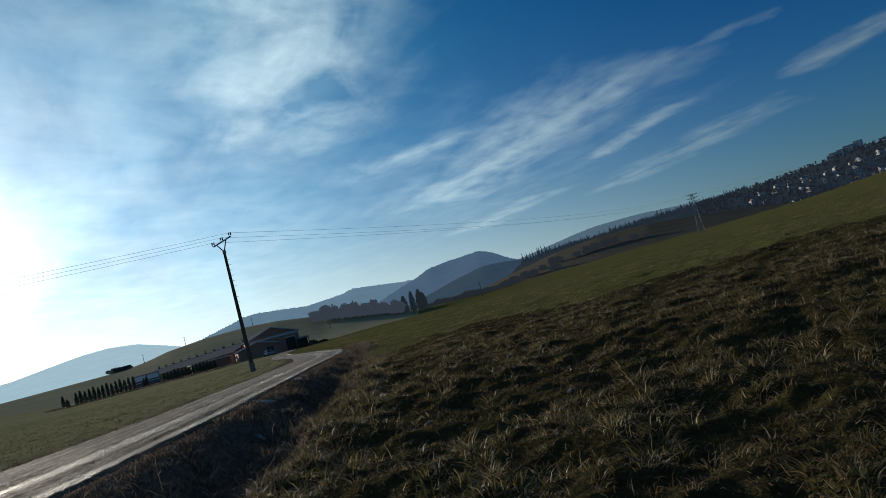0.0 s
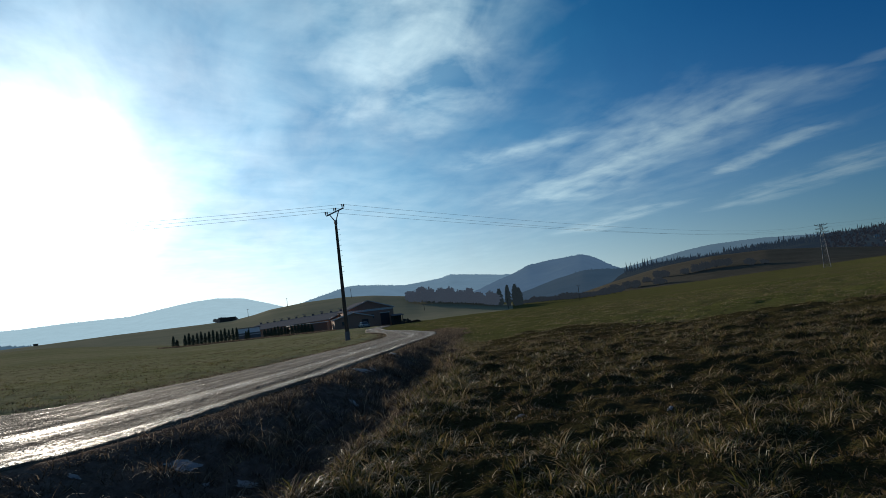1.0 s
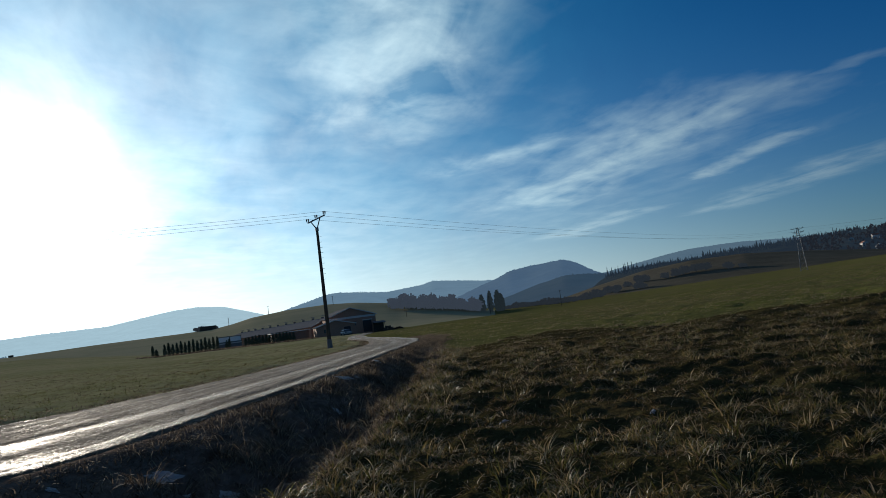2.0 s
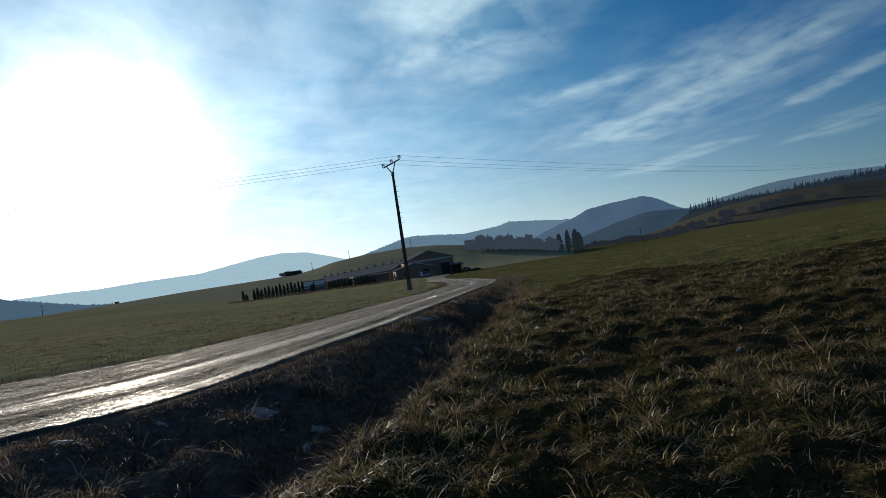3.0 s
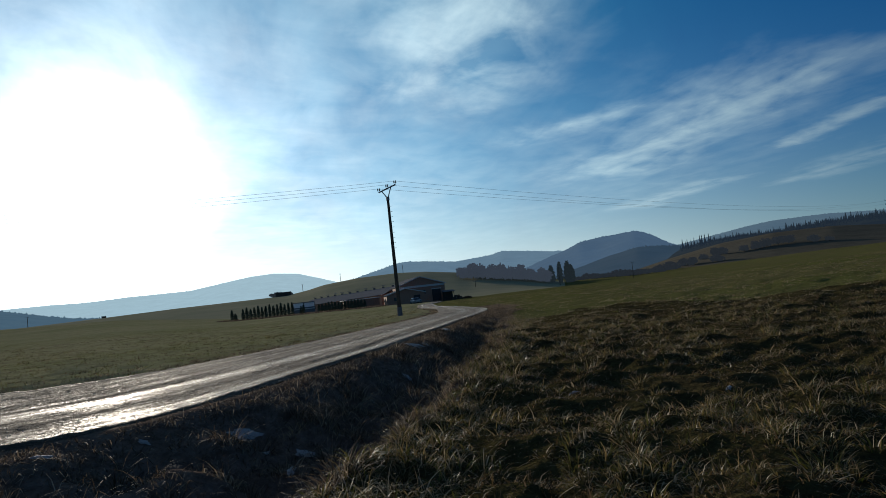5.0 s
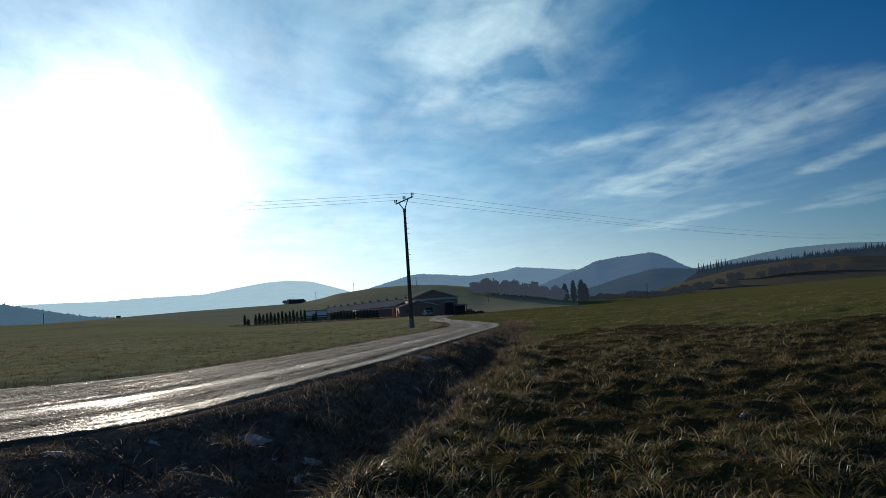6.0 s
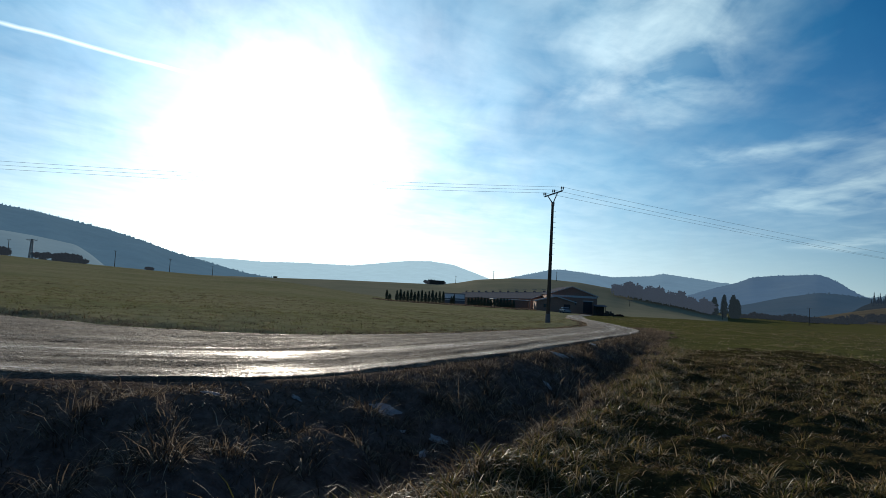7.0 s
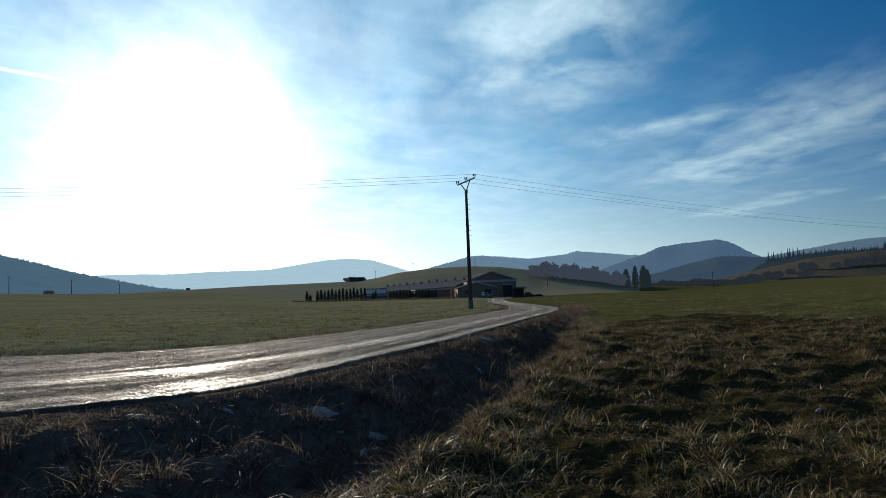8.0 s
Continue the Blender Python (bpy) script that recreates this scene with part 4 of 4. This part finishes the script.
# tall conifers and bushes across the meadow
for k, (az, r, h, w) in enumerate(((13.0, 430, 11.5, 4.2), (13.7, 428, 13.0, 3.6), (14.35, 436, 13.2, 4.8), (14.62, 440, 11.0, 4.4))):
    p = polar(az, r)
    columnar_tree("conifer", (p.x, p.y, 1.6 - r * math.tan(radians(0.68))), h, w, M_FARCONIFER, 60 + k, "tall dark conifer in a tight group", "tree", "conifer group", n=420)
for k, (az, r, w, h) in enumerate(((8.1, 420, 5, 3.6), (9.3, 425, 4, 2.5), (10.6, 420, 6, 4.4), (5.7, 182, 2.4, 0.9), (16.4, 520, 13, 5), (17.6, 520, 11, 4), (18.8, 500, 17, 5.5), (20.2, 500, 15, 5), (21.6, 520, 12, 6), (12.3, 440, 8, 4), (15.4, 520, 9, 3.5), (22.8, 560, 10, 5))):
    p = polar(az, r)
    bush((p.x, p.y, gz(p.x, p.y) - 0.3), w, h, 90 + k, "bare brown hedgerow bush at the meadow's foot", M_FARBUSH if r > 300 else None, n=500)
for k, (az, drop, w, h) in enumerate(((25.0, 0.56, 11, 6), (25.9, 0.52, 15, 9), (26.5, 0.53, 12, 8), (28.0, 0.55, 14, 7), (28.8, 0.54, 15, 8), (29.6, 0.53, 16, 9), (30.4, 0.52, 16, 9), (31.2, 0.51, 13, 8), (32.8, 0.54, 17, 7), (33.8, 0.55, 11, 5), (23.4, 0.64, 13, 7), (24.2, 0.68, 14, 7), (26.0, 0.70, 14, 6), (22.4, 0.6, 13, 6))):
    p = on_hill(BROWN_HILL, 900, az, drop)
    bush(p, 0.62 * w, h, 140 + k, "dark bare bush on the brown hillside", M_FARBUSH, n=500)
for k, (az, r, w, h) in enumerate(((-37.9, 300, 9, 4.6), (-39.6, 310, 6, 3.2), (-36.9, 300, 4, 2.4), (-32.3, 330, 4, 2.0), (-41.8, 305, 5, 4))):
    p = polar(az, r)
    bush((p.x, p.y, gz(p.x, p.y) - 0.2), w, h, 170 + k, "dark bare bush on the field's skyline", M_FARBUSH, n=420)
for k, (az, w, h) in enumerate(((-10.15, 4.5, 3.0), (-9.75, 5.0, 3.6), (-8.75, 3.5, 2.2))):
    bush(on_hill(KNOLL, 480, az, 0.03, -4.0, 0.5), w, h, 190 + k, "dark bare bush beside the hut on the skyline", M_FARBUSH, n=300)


def woodland(name, places, mat, label, seed, conical):
    """Many small far trees as one mesh."""
    rnd = random.Random(seed)
    verts, faces = [], []
    for p, h in places:
        w = h * (0.30 if conical else 0.6)
        if conical:
            for t in range(4):
                z0, z1 = h * (0.08 + 0.22 * t), h * (0.42 + 0.195 * t)
                rad = w * 0.5 * (1 - 0.22 * t)
                k = len(verts)
                for i in range(6):
                    a = i * math.pi / 3 + rnd.random()
                    q = rad * rnd.uniform(0.75, 1.2)
                    verts.append((p[0] + q * math.cos(a), p[1] + q * math.sin(a), p[2] + z0))
                verts.append((p[0], p[1], p[2] + z1))
                faces += [(k + i, k + (i + 1) % 6, k + 6) for i in range(6)]
        else:
            for _ in range(26):
                d = Vector((rnd.gauss(0, 1), rnd.gauss(0, 1), rnd.gauss(0, 1))).normalized() * rnd.random() ** 0.5
                c = Vector((p[0] + d.x * w * 0.5, p[1] + d.y * w * 0.5, p[2] + h * 0.58 + d.z * h * 0.42))
                u = Vector((rnd.uniform(-1, 1), rnd.uniform(-1, 1), rnd.uniform(-1, 1))).normalized() * h * 0.15
                v = Vector((rnd.uniform(-1, 1), rnd.uniform(-1, 1), rnd.uniform(-1, 1))).normalized() * h * 0.12
                k = len(verts)
                verts += [c - u, c + v, c + u, c - v]
                faces.append((k, k + 1, k + 2, k + 3))
    return mesh_object(name, verts, faces, mat, label=label, category="woodland", kind="stuff")


# these far trees also glow faintly: their last tint is painted haze
M_WOOD = haze_glow_material("hazy_bare_wood", (0.035, 0.03, 0.03), (0.06, 0.05, 0.045), (0.033, 0.044, 0.062), 0.3)
M_SPRUCEFAR = haze_glow_material("hazy_far_spruce", (0.015, 0.02, 0.015), (0.03, 0.035, 0.02), (0.012, 0.02, 0.034), 0.3)
M_GARDEN = haze_glow_material("hazy_garden_wood", (0.025, 0.022, 0.022), (0.05, 0.042, 0.038), (0.010, 0.013, 0.019), 0.3)
rnd = random.Random(11)
places = []
for _ in range(800):
    az = rnd.uniform(5.2, 12.8)
    drop = 0.42 * rnd.random() ** 0.8
    tall = 0.9 + 0.12 * math.sin(az * 3.1) + 0.14 * math.sin(az * 7.7 + 2)
    places.append((on_hill(KNOLL, 480, az, drop, -4.0, 0.5), rnd.uniform(4.0, 8.0) * tall * (1.0 if az > 6 else 0.7)))
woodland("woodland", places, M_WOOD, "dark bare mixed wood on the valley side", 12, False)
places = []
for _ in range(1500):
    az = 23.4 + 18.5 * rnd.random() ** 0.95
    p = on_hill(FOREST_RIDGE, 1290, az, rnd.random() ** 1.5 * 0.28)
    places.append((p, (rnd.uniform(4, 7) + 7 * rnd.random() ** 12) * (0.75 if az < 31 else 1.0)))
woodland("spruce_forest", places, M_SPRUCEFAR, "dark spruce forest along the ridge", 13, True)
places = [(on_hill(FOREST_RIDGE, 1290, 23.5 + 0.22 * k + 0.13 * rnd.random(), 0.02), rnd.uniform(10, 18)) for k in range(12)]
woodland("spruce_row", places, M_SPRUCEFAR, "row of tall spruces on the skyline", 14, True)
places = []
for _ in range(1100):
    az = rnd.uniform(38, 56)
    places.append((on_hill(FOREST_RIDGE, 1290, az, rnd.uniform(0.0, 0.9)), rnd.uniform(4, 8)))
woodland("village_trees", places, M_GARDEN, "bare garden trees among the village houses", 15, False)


# ---------------------------------------------------------------- the village
def house(name, w, d, h, roof_mat, group, label):
    ob = gable_house(name, Matrix(), w, d, h, h + w * 0.32, M_PLASTER, roof_mat, label, "house", group=group)
    for fx in (-0.25, 0.25):
        for fz in ((0.3, 0.72) if h > 4 else (0.5,)):
            win = part("window", local_box((1.3, 0.12, 1.3), (fx * w, -0.06, fz * h)), M_GLASS, ob)
    return ob


kinds = [house("house", 6.5, 8, 4.2, M_RUST, "village houses", "white two-storey village house with a rusty red roof"), house("house", 8, 6.5, 2.8, M_ROOF, "village houses", "white low village house with a grey roof"), house("house", 5.5, 7, 4.6, M_ROOF, "village houses", "white tall narrow village house with a grey roof")]
rnd = random.Random(21)
for k in range(60):
    az = 40.5 + 13 * rnd.random() ** 0.8
    drop = rnd.uniform(0.38, 0.95)
    p = on_hill(FOREST_RIDGE, 1290, az, drop)
    m = pose(p.x, p.y, p.z, 0, 0, rnd.uniform(-70, 30) - az)
    if k < 3:
        kinds[k].matrix_world = m
    else:
        copy_thing(kinds[k % 3], m)


def flats(at, turn, w, h):
    ob = empty("apartment_block", pose(*at, 0, 0, turn), "white apartment block on the ridge above the village", "apartment block", "ridge blocks")
    part("wall", local_box((w, 12, h), (0, 6, h / 2 - 0.5)), M_PLASTER, ob)
    part("roof", local_box((w + 0.6, 12.6, 0.5), (0, 6, h - 0.2)), M_ROOF, ob)
    for i in range(int(w / 4)):
        for j in range(int(h / 3.2)):
            part("window", local_box((2.0, 0.12, 1.4), (-w / 2 + 2 + 4 * i, -0.05, 1.6 + 3.2 * j)), M_GLASS, ob)


for az, w, h in ((47.9, 9, 10), (48.4, 10, 11), (48.95, 14, 13), (49.55, 10, 15)):
    flats(on_hill(FOREST_RIDGE, 1290, az, 0.03), -az - 20, w, h)


# ---------------------------------------------------------------- grass
def blades(name, centres, count, spread, length, width, lean, mat, label, seed, droop=0.5, bias=(0.0, 0.0), bends=2):
    """centres: n x 2. Each blade is a bent sliver that ends in a tip."""
    rs = np.random.RandomState(seed)
    n = len(centres) * count
    c = np.repeat(centres, count, 0)
    clump = np.repeat(rs.uniform(0.65, 1.25, len(centres)), count)
    a = rs.uniform(0, 2 * np.pi, n)
    rad = spread * np.sqrt(rs.rand(n)) * clump
    x, y = c[:, 0] + rad * np.cos(a), c[:, 1] + rad * np.sin(a)
    z = ground_z(x, y) - 0.015
    L = length * rs.uniform(0.45, 1.25, n) * clump
    out = np.stack([np.cos(a), np.sin(a)], 1) * (lean * rs.uniform(0.3, 1.4, n) * (0.4 + rad / spread))[:, None] + rs.normal(0, 0.38, (n, 2)) + np.array(bias)
    t = rs.uniform(0, 2 * np.pi, n)
    side_v = np.stack([np.cos(t), np.sin(t), 0 * t], 1) * (width * rs.uniform(0.6, 1.4, n))[:, None]
    p0 = np.stack([x, y, z], 1)
    bend = droop * rs.uniform(0.2, 1.6, n)
    pts, wide, p = [p0], [1.0], p0
    for s in range(bends):
        f = (s + 0.5) / bends
        way = np.concatenate([out * (0.35 + 1.5 * f), (1.0 - bend * 1.5 * f)[:, None]], 1)
        way /= np.linalg.norm(way, axis=1)[:, None] + 1e-6
        p = p + way * (L / bends)[:, None]
        pts.append(p)
        wide.append(1.0 - 0.75 * (s + 1) / bends)
    rows = []
    for q, w in zip(pts[:-1], wide):
        rows += [q - side_v * w, q + side_v * w]
    v = np.stack(rows + [pts[-1]], 1).reshape(-1, 3)
    m = 2 * bends + 1
    k = np.arange(n)[:, None] * m
    quads = np.concatenate([k + np.array([2 * s, 2 * s + 1, 2 * s + 3, 2 * s + 2]) for s in range(bends - 1)], 1).ravel()
    tris = (k + np.array([m - 3, m - 2, m - 1])).ravel()
    nq = n * (bends - 1)
    me = bpy.data.meshes.new(name)
    me.vertices.add(len(v))
    me.vertices.foreach_set("co", v.astype(np.float32).ravel())
    me.loops.add(4 * nq + 3 * n)
    me.loops.foreach_set("vertex_index", np.r_[quads, tris].astype(np.int32))
    me.polygons.add(nq + n)
    me.polygons.foreach_set("loop_start", np.r_[np.arange(nq) * 4, 4 * nq + np.arange(n) * 3].astype(np.int32))
    me.materials.append(mat)
    me.update(calc_edges=True)
    ob = new(name, me)
    return tagged(ob, label, "grass", kind="stuff")


def scatter(n, az0, az1, r0, r1, seed, keep, power=0.5, clumpy=True):
    rs = np.random.RandomState(seed)
    az = np.radians(rs.uniform(az0, az1, n))
    r = (r0 ** (1 / power) + (r1 ** (1 / power) - r0 ** (1 / power)) * rs.rand(n)) ** power
    p = np.stack([r * np.sin(az), r * np.cos(az)], 1)
    dn, df = side(p[:, 0], p[:, 1], EDGE_N), -side(p[:, 0], p[:, 1], EDGE_F)
    ok = keep(dn, df, p[:, 0], p[:, 1])
    if clumpy:
        ok &= rs.rand(n) < ease(0.6 * lumps(p[:, 0], p[:, 1], 0.75, 3) + 0.4 * lumps(p[:, 0], p[:, 1], 1.7, 12), 0.30, 0.62)
    return p[ok]


meadow = lambda dn, df, x, y: (dn > 0.3) & (lip_side(x, y) > -0.12)
field = lambda dn, df, x, y: df > 0.25 + 1.5 * ease(y, 30, 50)

def along_ditch(n, first, last, d0, d1, seed, wide):
    """Places beside the road's near edge, from one of its steps to another."""
    rs = np.random.RandomState(seed)
    s = first + (last - first) * rs.rand(n) ** 1.7
    i = s.astype(int)
    p = EDGE_N[i] + (EDGE_N[i + 1] - EDGE_N[i]) * (s - i)[:, None]
    t = EDGE_N[i + 1] - EDGE_N[i]
    t /= np.linalg.norm(t, axis=1)[:, None]
    d = rs.uniform(d0, d1, n) * (wide + 2.2 * ease(-p[:, 0], 0.3, 4.0))
    return p + np.stack([t[:, 1], -t[:, 0]], 1) * d[:, None]


def in_ditch(p):
    return p[(lip_side(p[:, 0], p[:, 1]) < 0.05) & (np.hypot(p[:, 0], p[:, 1]) > 2.5)]


def along_lip(n, y0, y1, seed, spread):
    """Places along the meadow's lip over the ditch."""
    rs = np.random.RandomState(seed)
    line = EDGE_M[(EDGE_M[:, 0] > -12) & (EDGE_M[:, 1] > y0) & (EDGE_M[:, 1] < y1)]
    s = (len(line) - 1.001) * rs.rand(n)
    i = s.astype(int)
    return line[i] + (line[i + 1] - line[i]) * (s - i)[:, None] + rs.normal(0, spread, (n, 2)) + np.array([spread, 0.0])


blades("meadow_grass", scatter(14000, -40, 58, 2.6, 26, 1, meadow, 0.65, False), 16, 0.17, 0.13, 0.0064, 1.3, M_TURF, "short matted winter grass, green and straw mixed", 101, 1.2)
blades("trodden_grass", scatter(2600, -180, 180, 0.4, 5.0, 21, meadow, 0.5, False), 9, 0.16, 0.09, 0.0060, 1.4, M_TURF, "short trodden winter grass underfoot", 121, 1.3)
blades("meadow_tussock", scatter(3600, -40, 58, 3.0, 26, 2, meadow, 0.62), 34, 0.10, 0.21, 0.0066, 1.0, M_MEADOW, "tufted green and straw tussocks in the meadow", 102, 0.9, bends=3)
blades("small_tussock", scatter(5200, -40, 58, 3.0, 26, 12, meadow, 0.65), 13, 0.07, 0.16, 0.0062, 1.3, M_MEADOW, "small green tufts between the tussocks", 112, 1.1)
blades("dry_tussock", scatter(2300, -40, 58, 3.2, 30, 3, meadow, 0.65), 17, 0.13, 0.21, 0.0060, 2.2, M_STRAW, "flattened bleached tussocks in the meadow", 103, 1.4, bends=3)
blades("far_meadow_tussock", scatter(19000, -5, 58, 17, 120, 4, meadow, 0.65), 9, 0.24, 0.17, 0.014, 1.6, M_FARTUFT, "rough tufts across the meadow", 104, 1.2)
blades("far_dry_tussock", scatter(6500, -5, 58, 16, 80, 14, meadow, 0.65), 9, 0.26, 0.17, 0.011, 1.8, M_STRAW, "bleached tufts across the meadow", 114, 1.3)
blades("lip_tussock", along_lip(260, 4, 30, 15, 0.30), 44, 0.14, 0.28, 0.0064, 1.1, M_MEADOW, "long green and straw tussocks hanging over the ditch", 115, 1.25, bends=3)
blades("lip_straw", along_lip(160, 4, 30, 17, 0.3), 14, 0.12, 0.26, 0.0058, 1.5, M_STRAW, "bleached stalks along the meadow's lip", 117, 1.2, bends=3)
blades("ditch_grass", in_ditch(along_ditch(10500, 130, 275, 0.05, 1.0, 5, 2.7)), 14, 0.16, 0.19, 0.0060, 1.1, M_DRY, "withered brown grass hanging over the ditch bank", 105, 1.2)
blades("ditch_tussock", in_ditch(along_ditch(680, 134, 262, 0.24, 1.0, 6, 2.3)), 62, 0.15, 0.40, 0.0056, 1.1, M_DRY, "long withered tussocks in the ditch", 106, 1.45, bends=3)
blades("ditch_straw", in_ditch(along_ditch(620, 134, 262, 0.25, 1.0, 16, 2.6)), 12, 0.12, 0.34, 0.0042, 1.4, M_STRAW, "pale bleached stalks in the ditch", 116, 1.2, bends=3)
blades("road_verge", along_ditch(3200, 126, 262, 0.0, 0.2, 26, 1.9), 14, 0.10, 0.07, 0.006, 1.4, M_DRY, "short withered grass along the road's edge", 126, 1.0)
rs = np.random.RandomState(40)
i = rs.randint(110, 300, 2600)
verge = EDGE_F[i] + (EDGE_F[i] - EDGE_N[i]) / np.linalg.norm(EDGE_F[i] - EDGE_N[i], axis=1)[:, None] * rs.uniform(0.1, 1.1, (2600, 1)) + rs.normal(0, 0.2, (2600, 2))
blades("field_verge", verge, 10, 0.18, 0.13, 0.008, 1.2, M_DRY, "withered brown grass along the field's edge", 127, 1.0)
az = np.radians(rs.uniform(-14.5, -1.0, 1500))
r = rs.uniform(143, 150, 1500)
blades("boundary_grass", np.stack([r * np.sin(az), r * np.cos(az)], 1), 10, 0.5, 0.42, 0.05, 1.0, M_DRY, "strip of tall withered grass before the farm", 128, 1.0)
blades("field_grass", scatter(14000, -62, 4, 13, 90, 7, field, 0.65, False), 6, 0.25, 0.085, 0.013, 0.8, M_FIELD, "short green grass of the field", 107, 0.5)
blades("field_tuft", scatter(4000, -62, 4, 14, 70, 8, field, 0.65), 12, 0.14, 0.12, 0.010, 0.9, M_TURF, "low brown tufts scattered over the field", 108, 0.7)


# ---------------------------------------------------------------- snow and stones
def snow(az, r, w, seed):
    p = polar(az, r)
    rs = random.Random(seed)
    bm = bmesh.new()
    a = rs.uniform(0, 6.3)
    bmesh.ops.create_icosphere(bm, subdivisions=3, radius=1.0)
    for v in bm.verts:
        f = max(0.15, 1 + 1.1 * noise.noise(v.co * 1.7 + Vector((seed * 7, 0, 0))) + 0.5 * noise.noise(v.co * 4.1 + Vector((seed * 3, 5, 0))))
        x, y = v.co.x * w * 1.1 * f, v.co.y * w * 0.5 * f
        v.co = Vector((p.x + x * math.cos(a) - y * math.sin(a), p.y + x * math.sin(a) + y * math.cos(a), v.co.z * 0.02 + 0.008))
    low = ground_z(np.array([v.co.x for v in bm.verts]), np.array([v.co.y for v in bm.verts]))
    for v, h in zip(bm.verts, low):
        v.co.z += float(h)
    ob = part("snow_patch", bm, M_SNOW)
    tagged(ob, "broken leftover patch of old grey snow", "snow", "snow patches")


for k, (x, y, w) in enumerate(((-2.05, 8.5, 0.13), (-1.3, 8.25, 0.10), (-1.36, 7.5, 0.07), (-1.75, 8.2, 0.06), (0.22, 15.8, 0.20), (-0.05, 17.6, 0.16), (0.5, 16.3, 0.10), (1.98, 9.1, 0.10), (2.2, 9.25, 0.05), (-3.6, 6.9, 0.08), (-2.9, 7.6, 0.05), (2.9, 9.3, 0.06), (1.3, 20.5, 0.2), (3.9, 8.2, 0.05), (-0.6, 11.2, 0.07), (0.0, 12.6, 0.08), (1.6, 7.1, 0.06))):
    az, r = math.degrees(math.atan2(x, y)), math.hypot(x, y)
    snow(az, r, w, k + 1)


def stones():
    rs = np.random.RandomState(8)
    verts, faces = [], []
    for _ in range(9000):
        i, u = 90 + int(200 * rs.rand() ** 1.3), rs.rand()
        p = EDGE_N[i] + (EDGE_F[i] - EDGE_N[i]) * u + rs.normal(0, 0.1, 2)
        s = 0.005 + 0.010 * rs.rand() ** 3
        z = float(road_z(p[0], p[1])) - 0.02
        k = len(verts)
        for dx, dy, dz in ((1, 0, 0), (-1, 0, 0), (0, 1, 0), (0, -1, 0), (0, 0, 0.8), (0, 0, -0.8)):
            q = s * rs.uniform(0.7, 1.3)
            verts.append((p[0] + dx * q, p[1] + dy * q, z + dz * q))
        faces += [(k + a, k + b, k + c) for a, b, c in ((0, 2, 4), (2, 1, 4), (1, 3, 4), (3, 0, 4), (2, 0, 5), (1, 2, 5), (3, 1, 5), (0, 3, 5))]
    mesh_object("gravel", verts, faces, M_STONE, label="loose wet gravel stones on the road", category="gravel", kind="stuff")


stones()
